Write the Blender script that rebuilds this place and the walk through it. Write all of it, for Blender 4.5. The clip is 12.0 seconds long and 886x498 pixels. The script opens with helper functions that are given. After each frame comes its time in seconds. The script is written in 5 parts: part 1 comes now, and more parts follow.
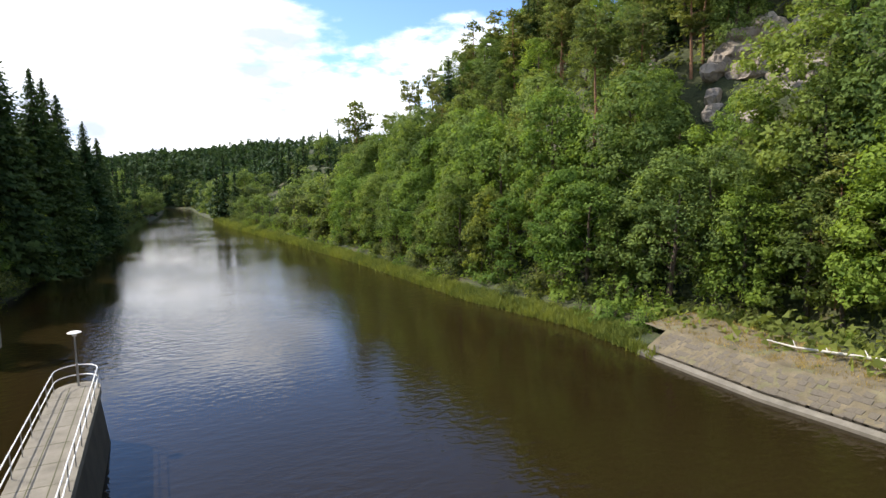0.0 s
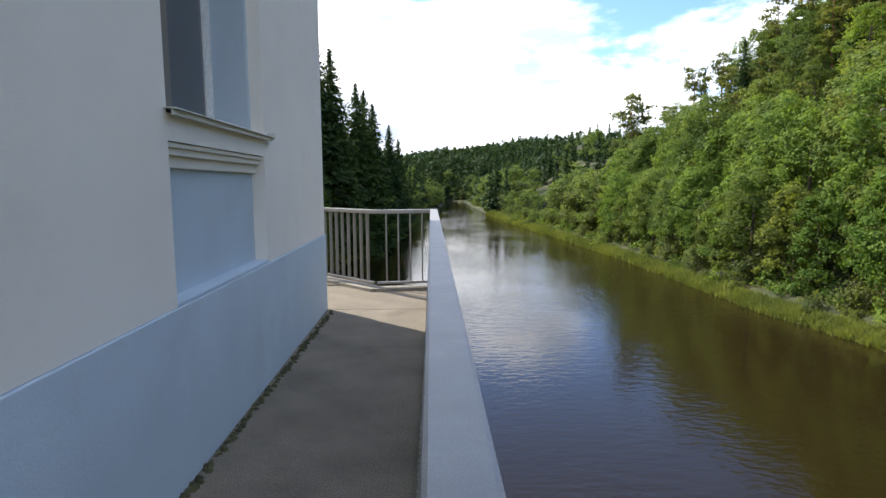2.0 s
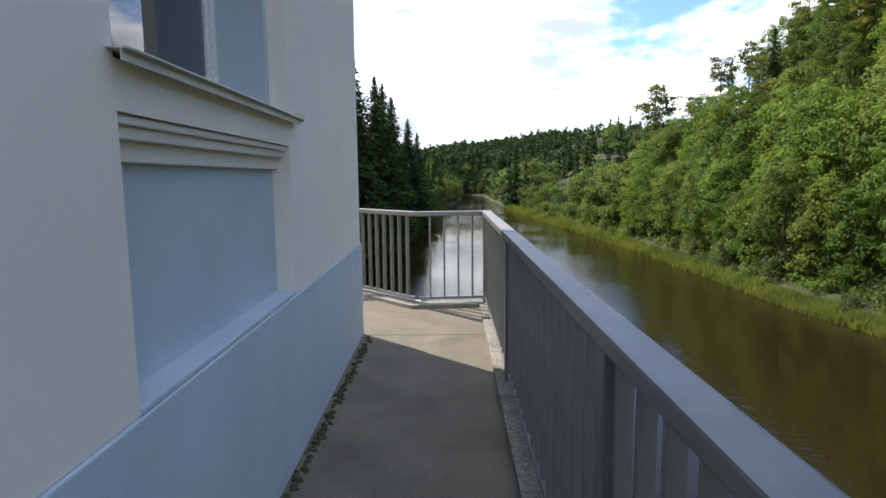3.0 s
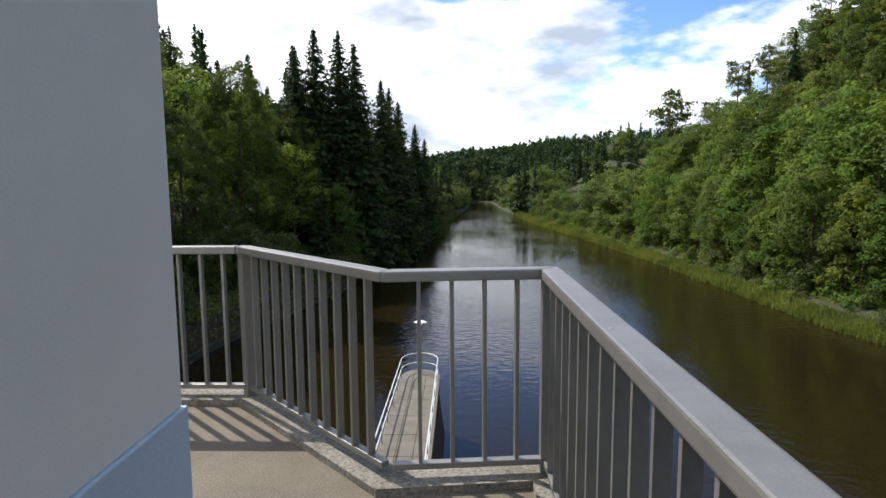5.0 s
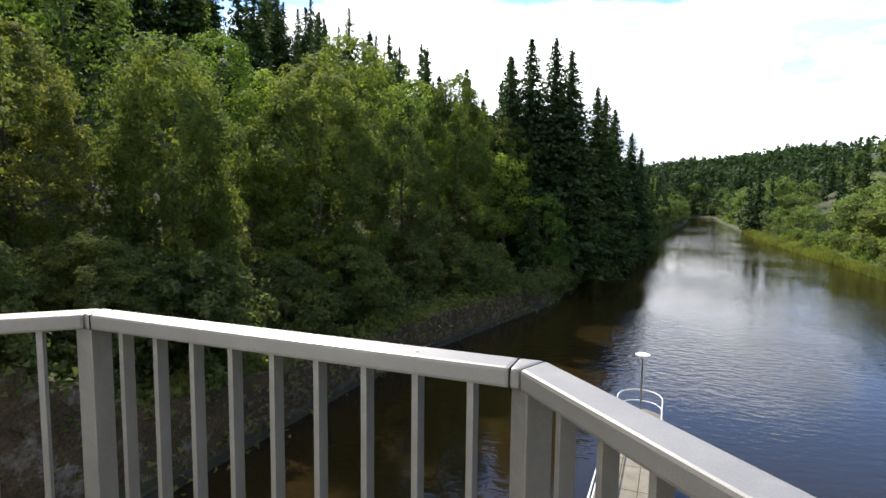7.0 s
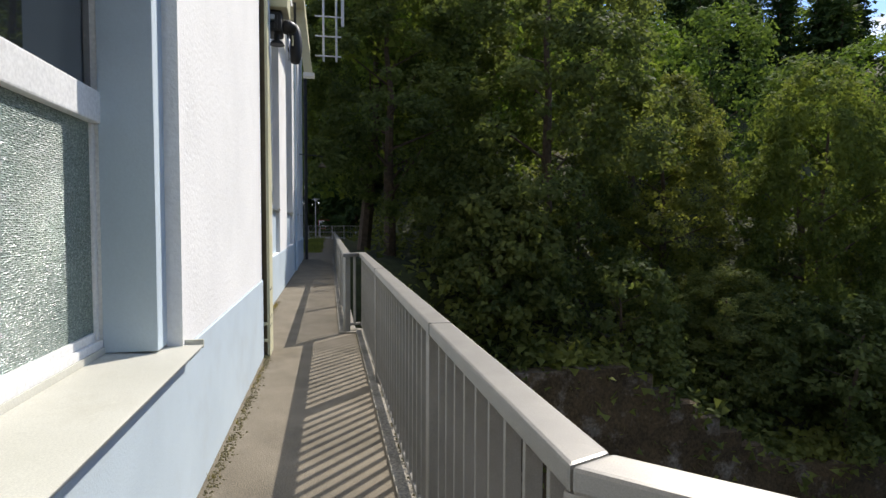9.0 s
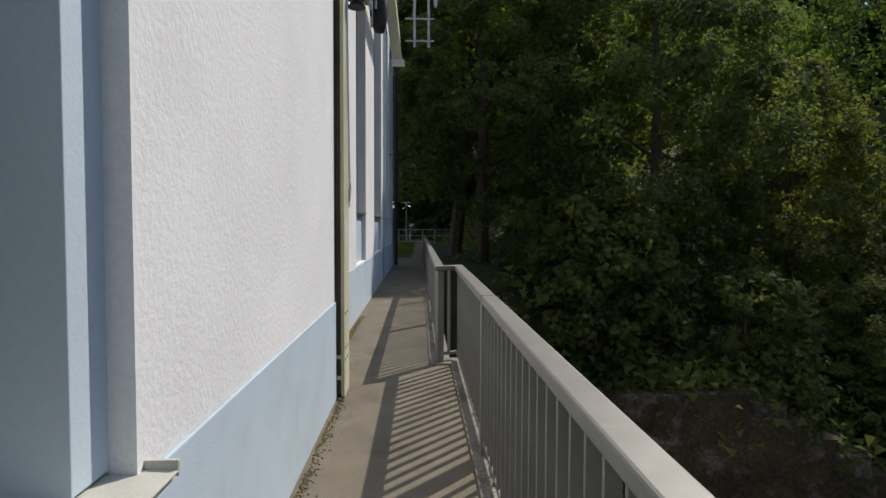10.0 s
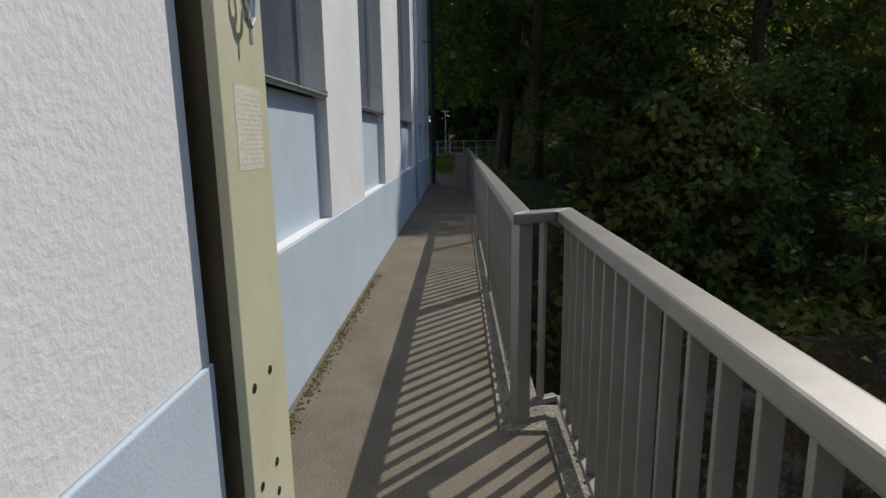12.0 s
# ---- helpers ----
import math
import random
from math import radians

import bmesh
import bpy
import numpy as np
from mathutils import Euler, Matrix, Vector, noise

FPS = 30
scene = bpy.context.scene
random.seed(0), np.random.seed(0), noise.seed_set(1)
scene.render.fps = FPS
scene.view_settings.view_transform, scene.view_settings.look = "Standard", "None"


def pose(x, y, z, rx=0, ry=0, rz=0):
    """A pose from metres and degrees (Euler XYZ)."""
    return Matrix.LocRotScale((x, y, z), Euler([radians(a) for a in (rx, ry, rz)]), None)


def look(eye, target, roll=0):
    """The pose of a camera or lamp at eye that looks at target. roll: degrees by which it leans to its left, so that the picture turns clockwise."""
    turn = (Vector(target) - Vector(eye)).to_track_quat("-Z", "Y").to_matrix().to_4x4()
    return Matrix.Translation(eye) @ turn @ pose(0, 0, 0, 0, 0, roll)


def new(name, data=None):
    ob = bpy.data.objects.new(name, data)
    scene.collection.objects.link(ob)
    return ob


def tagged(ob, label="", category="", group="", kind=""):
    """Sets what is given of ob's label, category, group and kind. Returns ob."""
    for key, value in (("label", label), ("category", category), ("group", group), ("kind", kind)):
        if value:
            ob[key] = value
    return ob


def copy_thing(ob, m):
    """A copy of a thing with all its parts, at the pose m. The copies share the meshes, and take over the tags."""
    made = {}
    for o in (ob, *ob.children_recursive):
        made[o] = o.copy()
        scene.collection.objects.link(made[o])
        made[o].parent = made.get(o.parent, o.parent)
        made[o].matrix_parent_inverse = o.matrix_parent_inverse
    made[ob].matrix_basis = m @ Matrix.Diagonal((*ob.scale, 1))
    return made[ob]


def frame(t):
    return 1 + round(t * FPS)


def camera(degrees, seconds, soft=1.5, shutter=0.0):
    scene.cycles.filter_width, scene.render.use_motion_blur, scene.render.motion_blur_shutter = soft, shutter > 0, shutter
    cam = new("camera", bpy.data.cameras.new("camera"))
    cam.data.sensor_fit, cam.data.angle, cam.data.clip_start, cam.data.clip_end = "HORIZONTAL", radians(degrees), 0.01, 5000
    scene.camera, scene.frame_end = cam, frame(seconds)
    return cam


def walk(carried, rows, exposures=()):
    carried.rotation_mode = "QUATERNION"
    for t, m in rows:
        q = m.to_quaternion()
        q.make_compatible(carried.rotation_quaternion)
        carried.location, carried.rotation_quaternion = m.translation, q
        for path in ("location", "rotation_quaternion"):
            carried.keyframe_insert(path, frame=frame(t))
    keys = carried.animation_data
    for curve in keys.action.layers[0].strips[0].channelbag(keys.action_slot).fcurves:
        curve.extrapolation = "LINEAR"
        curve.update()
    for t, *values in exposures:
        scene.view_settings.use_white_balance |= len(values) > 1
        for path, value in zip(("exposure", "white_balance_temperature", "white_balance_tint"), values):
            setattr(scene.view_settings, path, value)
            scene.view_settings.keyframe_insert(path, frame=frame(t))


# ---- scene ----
import collections

cam = camera(75.8, 12.0)
EXPOSURES = [(0, 1.15, 6650, 12), (0.5, 1.3, 6650, 12), (1, 1.5, 6700, 12), (1.5, 1.4, 6600, 12), (2.5, 1.15, 6550, 12), (4.3, 0.95, 6400, 12), (5, 0.65, 6400, 12), (5.5, 0.97, 6400, 12), (6, 1.08, 6450, 12), (6.5, 1.0, 6500, 12), (7, 1.25, 6600, 12), (7.7, 1.65, 6600, 12), (8.3, 1.25, 6700, 12), (8.8, 0.85, 6650, 12), (9.3, 0.6, 6600, 12), (10, 0.15, 6600, 12), (10.6, -0.1, 6500, 12), (11.5, -0.15, 6450, 12), (12, -0.05, 6450, 12)]
PATH = [
    (0, (2.857, -6.129, 1.409), (3.751, -4.354, 1.188), -0.7),
    (0.5, (2.684, -6.169, 1.377), (3.224, -4.254, 1.17), -0.5),
    (1, (2.305, -6.289, 1.359), (2.613, -4.324, 1.149), -0.4),
    (1.5, (1.804, -6.356, 1.379), (1.984, -4.375, 1.171), -0.1),
    (2, (1.198, -6.227, 1.377), (1.227, -4.24, 1.149), -0.3),
    (2.5, (0.902, -5.73, 1.39), (0.879, -3.746, 1.144), -0.6),
    (4.5, (0.757, -2.422, 1.446), (0.706, -0.438, 1.195), -0.3),
    (5, (0.768, -1.504, 1.441), (0.708, 0.483, 1.216), -0.4),
    (5.5, (0.711, -0.715, 1.442), (0.64, 1.272, 1.225), -0.1),
    (6, (0.564, 0.029, 1.456), (0.488, 2.017, 1.244), 0.2),
    (6.5, (0.275, 0.536, 1.431), (0.062, 2.514, 1.227), 0.3),
    (7, (-0.359, 0.892, 1.443), (-1.108, 2.737, 1.253), 0.6),
    (7.5, (-1.045, 0.838, 1.453), (-2.226, 2.443, 1.283), 1.0),
    (7.7, (-1.342, 0.75, 1.427), (-2.683, 2.224, 1.253), 1.0),
    (9.3, (-2.609, 0.7, 1.457), (-4.591, 0.95, 1.379), 0.2),
    (9.5, (-2.909, 0.742, 1.456), (-4.898, 0.942, 1.38), 0.2),
    (10, (-3.794, 0.711, 1.481), (-5.79, 0.795, 1.398), 0.2),
    (10.5, (-4.725, 0.652, 1.447), (-6.722, 0.677, 1.355), 0.3),
    (11, (-5.605, 0.674, 1.39), (-7.6, 0.649, 1.25), -0.0),
    (11.5, (-6.426, 0.674, 1.366), (-8.405, 0.637, 1.08), -0.2),
    (12, (-7.263, 0.643, 1.389), (-9.225, 0.584, 1.005), -0.8),
]
walk(cam, [(t, look(eye, target, roll)) for t, eye, target, roll in PATH], EXPOSURES)

# ---- light ----
SUN_TRAVEL = Vector((0.735, -0.678, 0.0)).normalized()
SUN_ELEV = radians(45.5)
sun_data = bpy.data.lights.new("sun", "SUN")
sun_data.energy, sun_data.angle, sun_data.color = 3.4, radians(0.5), (1.0, 0.95, 0.87)
sun = new("sun", sun_data)
sun.matrix_world = look((0, 0, 60), Vector((0, 0, 60)) + SUN_TRAVEL * math.cos(SUN_ELEV) - Vector((0, 0, math.sin(SUN_ELEV))))
world = bpy.data.worlds.new("sky")
scene.world = world
world.use_nodes = True


def sky_world(wt):
    n, l = wt.nodes, wt.links
    n.clear()
    out, bg = n.new("ShaderNodeOutputWorld"), n.new("ShaderNodeBackground")
    sky = n.new("ShaderNodeTexSky")
    sky.sky_type, sky.sun_disc, sky.sun_elevation = "NISHITA", False, SUN_ELEV
    sky.sun_rotation = math.atan2(-SUN_TRAVEL.x, -SUN_TRAVEL.y)
    sky.ozone_density, sky.dust_density, sky.air_density = 2.5, 0.3, 0.8
    tc, sep = n.new("ShaderNodeTexCoord"), n.new("ShaderNodeSeparateXYZ")
    l.new(tc.outputs["Generated"], sep.inputs[0])
    # clouds: a flat layer seen in perspective
    mp = n.new("ShaderNodeMapping")
    mp.inputs["Scale"].default_value = (1.0, 1.0, 2.6)
    mp.inputs["Location"].default_value = (0.35, 0.1, 0.12)
    l.new(tc.outputs["Generated"], mp.inputs[0])
    n1 = n.new("ShaderNodeTexNoise")
    n1.inputs["Scale"].default_value, n1.inputs["Detail"].default_value, n1.inputs["Roughness"].default_value = 2.3, 9, 0.56
    l.new(mp.outputs[0], n1.inputs["Vector"])
    lift = n.new("ShaderNodeMapRange")
    lift.inputs["From Min"].default_value, lift.inputs["From Max"].default_value = 0.27, 0.35
    lift.inputs["To Min"].default_value, lift.inputs["To Max"].default_value = 0.16, -0.16
    l.new(sep.outputs["Z"], lift.inputs["Value"])
    add = n.new("ShaderNodeMath")
    high = n.new("ShaderNodeMapRange")
    high.inputs["From Min"].default_value, high.inputs["From Max"].default_value = 0.50, 0.75
    high.inputs["To Min"].default_value, high.inputs["To Max"].default_value = 0.0, 0.20
    l.new(sep.outputs["Z"], high.inputs["Value"])
    both = n.new("ShaderNodeMath")
    l.new(lift.outputs[0], both.inputs[0]), l.new(high.outputs[0], both.inputs[1])
    l.new(n1.outputs[0], add.inputs[0]), l.new(both.outputs[0], add.inputs[1])
    dot = n.new("ShaderNodeVectorMath")
    dot.operation = "DOT_PRODUCT"
    dot.inputs[1].default_value = Vector((0.46, 0.80, 0.38)).normalized()
    l.new(tc.outputs["Generated"], dot.inputs[0])
    clear = n.new("ShaderNodeMapRange")
    clear.interpolation_type = "SMOOTHSTEP"
    clear.inputs["From Min"].default_value, clear.inputs["From Max"].default_value = 0.945, 0.995
    clear.inputs["To Min"].default_value, clear.inputs["To Max"].default_value = 0.0, -0.17
    l.new(dot.outputs["Value"], clear.inputs["Value"])
    gap = n.new("ShaderNodeMath")
    l.new(add.outputs[0], gap.inputs[0]), l.new(clear.outputs[0], gap.inputs[1])
    ramp = n.new("ShaderNodeMapRange")
    ramp.interpolation_type = "SMOOTHSTEP"
    ramp.inputs["From Min"].default_value, ramp.inputs["From Max"].default_value = 0.50, 0.60
    l.new(gap.outputs[0], ramp.inputs["Value"])
    mix = n.new("ShaderNodeMix")
    mix.data_type = "RGBA"
    l.new(ramp.outputs[0], mix.inputs["Factor"])
    deep = n.new("ShaderNodeMix")
    deep.data_type, deep.blend_type = "RGBA", "MULTIPLY"
    deep.inputs[0].default_value = 1.0
    deep.inputs[7].default_value = (0.70, 0.82, 0.95, 1)
    l.new(sky.outputs[0], deep.inputs[6])
    l.new(deep.outputs[2], mix.inputs[6])
    n2 = n.new("ShaderNodeTexNoise")
    n2.inputs["Scale"].default_value, n2.inputs["Detail"].default_value = 5.0, 6
    l.new(mp.outputs[0], n2.inputs["Vector"])
    tone = n.new("ShaderNodeValToRGB")
    tone.color_ramp.elements[0].position, tone.color_ramp.elements[0].color = 0.34, (2.7, 3.1, 3.7, 1)
    tone.color_ramp.elements[1].position, tone.color_ramp.elements[1].color = 0.58, (7.4, 7.6, 7.8, 1)
    l.new(n2.outputs[0], tone.inputs[0])
    l.new(tone.outputs[0], mix.inputs[7])
    l.new(mix.outputs[2], bg.inputs["Color"])
    bg.inputs["Strength"].default_value = 0.14
    l.new(bg.outputs[0], out.inputs["Surface"])


sky_world(world.node_tree)

# ---- materials ----


def material(name, rough=0.7, metal=0.0, spec=0.5):
    m = bpy.data.materials.new(name)
    m.use_nodes = True
    b = m.node_tree.nodes["Principled BSDF"]
    b.inputs["Roughness"].default_value, b.inputs["Metallic"].default_value = rough, metal
    b.inputs["Specular IOR Level"].default_value = spec
    return m, m.node_tree.nodes, m.node_tree.links, b


def noise_tex(n, l, scale, detail=4, rough=0.55, coords="Object", stretch=(1, 1, 1)):
    tc, mp, t = n.new("ShaderNodeTexCoord"), n.new("ShaderNodeMapping"), n.new("ShaderNodeTexNoise")
    mp.inputs["Scale"].default_value = stretch
    t.inputs["Scale"].default_value, t.inputs["Detail"].default_value, t.inputs["Roughness"].default_value = scale, detail, rough
    l.new(tc.outputs[coords], mp.inputs[0]), l.new(mp.outputs[0], t.inputs["Vector"])
    return t


def ramp_of(n, l, value, stops):
    r = n.new("ShaderNodeValToRGB")
    e = r.color_ramp.elements
    e[0].position, e[0].color = stops[0][0], (*stops[0][1], 1)
    e[1].position, e[1].color = stops[-1][0], (*stops[-1][1], 1)
    for p, c in stops[1:-1]:
        k = e.new(p)
        k.color = (*c, 1)
    l.new(value, r.inputs[0])
    return r


def bump_of(n, l, b, height, strength, distance):
    k = n.new("ShaderNodeBump")
    k.inputs["Strength"].default_value, k.inputs["Distance"].default_value = strength, distance
    l.new(height, k.inputs["Height"]), l.new(k.outputs[0], b.inputs["Normal"])
    return k


def mixed(n, l, fac, a, c, blend="MIX"):
    """A colour mix; a and c are sockets or colours."""
    m = n.new("ShaderNodeMix")
    m.data_type, m.blend_type = "RGBA", blend
    for sock, v in ((m.inputs[6], a), (m.inputs[7], c)):
        if isinstance(v, tuple):
            sock.default_value = (*v, 1)
        else:
            l.new(v, sock)
    if isinstance(fac, float):
        m.inputs[0].default_value = fac
    else:
        l.new(fac, m.inputs[0])
    return m.outputs[2]


def surface(name, dark, light, scale, rough=0.75, fine=60.0, bump=0.3, depth=0.004, stain=(0.5, 0.5, 0.5), stains=0.0, stain_scale=1.3, metal=0.0, stretch=(1, 1, 1), spec=0.4, grain=0.12):
    """A surface of two tones at one scale, fine relief at another, and stains."""
    m, n, l, b = material(name, rough, metal, spec)
    t1, t2 = noise_tex(n, l, scale, 6, 0.6, "Object", stretch), noise_tex(n, l, fine, 3, 0.6)
    col = ramp_of(n, l, t1.outputs[0], [(0.3, dark), (0.7, light)]).outputs[0]
    if stains:
        t3 = noise_tex(n, l, stain_scale, 8, 0.7, "Object", stretch)
        f = ramp_of(n, l, t3.outputs[0], [(0.52, (0, 0, 0)), (0.72, (stains,) * 3)])
        col = mixed(n, l, f.outputs[0], col, stain)
    g = ramp_of(n, l, t2.outputs[0], [(0.3, (1 - grain,) * 3), (0.7, (1 + grain,) * 3)])
    l.new(mixed(n, l, 1.0, col, g.outputs[0], "MULTIPLY"), b.inputs["Base Color"])
    bump_of(n, l, b, t2.outputs[0], bump, depth)
    return m


M = {}
M["render_white"] = surface("white_render", (0.74, 0.735, 0.715), (0.82, 0.815, 0.79), 1.1, 0.88, 36, 0.5, 0.008, (0.60, 0.60, 0.57), 0.3, grain=0.04)
M["render_cream"] = surface("cream_render", (0.80, 0.755, 0.66), (0.86, 0.815, 0.72), 1.1, 0.85, 130, 0.25, 0.003, (0.60, 0.57, 0.50), 0.25, grain=0.02)
M["blue"] = surface("pale_blue_paint", (0.465, 0.55, 0.605), (0.53, 0.62, 0.675), 1.4, 0.7, 90, 0.3, 0.004, (0.40, 0.43, 0.44), 0.35, grain=0.03)
M["blue_deep"] = surface("blue_paint", (0.30, 0.38, 0.48), (0.36, 0.44, 0.55), 1.4, 0.7, 90, 0.3, 0.004, (0.3, 0.36, 0.4), 0.3)
M["slate_pane"] = surface("slate_grey_window_pane", (0.075, 0.088, 0.115), (0.11, 0.125, 0.16), 1.2, 0.18, 60, 0.03, 0.0005, spec=0.6)
M["asphalt"] = surface("grey_walkway", (0.142, 0.120, 0.086), (0.217, 0.186, 0.138), 2.2, 0.92, 130, 0.8, 0.006, (0.095, 0.083, 0.058), 0.6, 1.7, grain=0.5)
M["concrete"] = surface("weathered_concrete", (0.19, 0.172, 0.14), (0.30, 0.275, 0.23), 2.5, 0.9, 60, 0.9, 0.01, (0.07, 0.066, 0.035), 0.85, 3.4, grain=0.5)
M["pier_concrete"] = surface("pale_concrete", (0.13, 0.117, 0.09), (0.205, 0.185, 0.148), 1.2, 0.9, 40, 0.5, 0.008, (0.24, 0.22, 0.17), 0.6, 0.9)
M["wet_concrete"] = surface("wet_dark_concrete", (0.035, 0.03, 0.022), (0.08, 0.07, 0.05), 0.8, 0.7, 20, 0.6, 0.02, (0.02, 0.02, 0.012), 0.7, 0.7)
M["rail"] = surface("grey_rail_paint", (0.235, 0.225, 0.205), (0.295, 0.283, 0.258), 5, 0.44, 320, 0.22, 0.0012, (0.36, 0.34, 0.29), 0.5, 9, 0.45)
M["beam"] = surface("pale_yellow_paint", (0.57, 0.545, 0.35), (0.65, 0.625, 0.43), 2.0, 0.5, 90, 0.1, 0.001, (0.46, 0.41, 0.25), 0.4, 6, grain=0.04)
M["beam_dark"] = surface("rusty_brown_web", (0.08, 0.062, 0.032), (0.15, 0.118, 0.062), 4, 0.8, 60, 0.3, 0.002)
M["frame"] = surface("white_window_frame", (0.72, 0.72, 0.70), (0.80, 0.80, 0.78), 3, 0.4, 60, 0.05, 0.001)
M["sill"] = surface("beige_metal_sill", (0.50, 0.49, 0.42), (0.58, 0.57, 0.50), 2, 0.45, 200, 0.08, 0.0006, (0.4, 0.38, 0.30), 0.5, 4)
M["steel"] = surface("galvanised_steel", (0.42, 0.43, 0.44), (0.55, 0.56, 0.57), 9, 0.4, 80, 0.1, 0.001, metal=0.9)
# black for plastic parts, and for the painted darkness behind window panes
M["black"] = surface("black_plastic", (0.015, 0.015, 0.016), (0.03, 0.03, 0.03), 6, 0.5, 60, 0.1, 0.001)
M["moss"] = surface("moss_and_dirt", (0.03, 0.03, 0.015), (0.10, 0.10, 0.04), 14, 0.95, 60, 0.8, 0.01)
M["rock"] = surface("grey_brown_rock", (0.17, 0.135, 0.10), (0.40, 0.34, 0.275), 0.25, 0.9, 1.2, 0.9, 0.5, (0.10, 0.09, 0.06), 0.8, 0.4)
M["bark"] = surface("bark", (0.06, 0.045, 0.03), (0.14, 0.10, 0.07), 6, 0.95, 20, 0.8, 0.02)
M["pine_bark"] = surface("orange_pine_bark", (0.16, 0.08, 0.045), (0.28, 0.15, 0.08), 3, 0.95, 20, 0.8, 0.02)
M["roof"] = surface("dark_roof", (0.10, 0.07, 0.06), (0.16, 0.11, 0.09), 2, 0.8, 20, 0.3, 0.01)


def glass_mat():
    m, n, l, b = material("window_glass", 0.03, 0.0, 0.5)
    b.inputs["Base Color"].default_value = (0.012, 0.016, 0.02, 1)
    b.inputs["Coat Weight"].default_value = 1.0
    b.inputs["Coat Roughness"].default_value = 0.02
    b.inputs["IOR"].default_value = 1.6
    return m


def wired_glass_mat():
    m, n, l, b = material("pressed_wire_glass", 0.16, 0.0, 0.6)
    tc, mp = n.new("ShaderNodeTexCoord"), n.new("ShaderNodeMapping")
    mp.inputs["Scale"].default_value = (60, 60, 130)
    l.new(tc.outputs["Object"], mp.inputs[0])
    v = n.new("ShaderNodeTexVoronoi")
    v.inputs["Scale"].default_value = 1.0
    v.inputs["Randomness"].default_value = 0.6
    l.new(mp.outputs[0], v.inputs["Vector"])
    t = noise_tex(n, l, 60, 4, 0.7, "Object", (1, 1, 2.2))
    col = ramp_of(n, l, t.outputs[0], [(0.3, (0.10, 0.145, 0.12)), (0.55, (0.22, 0.29, 0.245)), (0.75, (0.42, 0.50, 0.44))])
    l.new(col.outputs[0], b.inputs["Base Color"])
    bump_of(n, l, b, v.outputs["Distance"], 0.9, 0.012)
    return m


def water_mat():
    m, n, l, b = material("brown_river_water", 0.025, 0.0, 0.5)
    b.inputs["IOR"].default_value = 1.33
    t0 = noise_tex(n, l, 0.02, 3, 0.5)
    col = ramp_of(n, l, t0.outputs[0], [(0.3, (0.0145, 0.0100, 0.0034)), (0.7, (0.019, 0.0130, 0.0046))])
    l.new(col.outputs[0], b.inputs["Base Color"])
    t1 = noise_tex(n, l, 1.3, 3, 0.5, "Object", (1, 1.5, 1))
    t2 = noise_tex(n, l, 0.035, 2, 0.5)
    gust = ramp_of(n, l, t2.outputs[0], [(0.40, (0.3, 0.3, 0.3)), (0.58, (1, 1, 1))])
    mul = n.new("ShaderNodeMath")
    mul.operation = "MULTIPLY"
    l.new(t1.outputs[0], mul.inputs[0]), l.new(gust.outputs[0], mul.inputs[1])
    bump_of(n, l, b, mul.outputs[0], 0.85, 0.08)
    return m


def leaf_mat(name, dark, light, yellow=0.0, trans=0.35, scale=0.25):
    m, n, l, b = material(name, 0.75, 0.0, 0.12)
    isl = n.new("ShaderNodeNewGeometry")
    t = noise_tex(n, l, scale, 3, 0.6)
    info = n.new("ShaderNodeObjectInfo")
    c1 = ramp_of(n, l, isl.outputs["Random Per Island"], [(0.0, dark), (1.0, light)]).outputs[0]
    f = ramp_of(n, l, t.outputs[0], [(0.42, (0, 0, 0)), (0.65, (0.75, 0.75, 0.75))])
    c2 = mixed(n, l, f.outputs[0], c1, (light[0] * 1.22 + yellow * 0.035, light[1] * 1.2 + yellow * 0.015, light[2]))
    f2 = ramp_of(n, l, info.outputs["Random"], [(0.0, (0.72, 0.80, 0.75)), (0.5, (1.0, 1.0, 1.0)), (1.0, (1.20, 1.12, 0.86))])
    c3 = mixed(n, l, 1.0, c2, f2.outputs[0], "MULTIPLY")
    l.new(c3, b.inputs["Base Color"])
    tr, add, out = n.new("ShaderNodeBsdfTranslucent"), n.new("ShaderNodeMixShader"), n["Material Output"]
    l.new(mixed(n, l, 1.0, c3, (1.42, 1.38, 0.82), "MULTIPLY"), tr.inputs["Color"])
    add.inputs[0].default_value = trans
    l.new(b.outputs[0], add.inputs[1]), l.new(tr.outputs[0], add.inputs[2])
    l.new(add.outputs[0], out.inputs["Surface"])
    return m


M["glass"], M["wired"], M["water"] = glass_mat(), wired_glass_mat(), water_mat()
M["leaf"] = leaf_mat("broad_leaves", (0.062, 0.116, 0.024), (0.172, 0.254, 0.056), 0.3, 0.42)
M["leaf_m"] = leaf_mat("mid_green_leaves", (0.060, 0.102, 0.030), (0.165, 0.225, 0.066), 0.3, 0.42)
M["leaf_b"] = leaf_mat("dark_broad_leaves", (0.060, 0.084, 0.032), (0.155, 0.190, 0.072), 0.4, 0.52)
M["leaf_y"] = leaf_mat("yellow_green_leaves", (0.072, 0.102, 0.028), (0.165, 0.205, 0.058), 0.5, 0.5)
M["needle"] = leaf_mat("spruce_needles", (0.018, 0.040, 0.016), (0.050, 0.084, 0.030), 0.0, 0.2)
M["needle_p"] = leaf_mat("pine_needles", (0.066, 0.092, 0.030), (0.175, 0.200, 0.070), 0.4, 0.34)
M["grass"] = leaf_mat("grass", (0.068, 0.100, 0.024), (0.170, 0.205, 0.062), 0.25, 0.3, 0.12)
M["dry_grass"] = leaf_mat("dry_grass", (0.16, 0.13, 0.055), (0.34, 0.27, 0.12), 0.6, 0.3, 0.3)
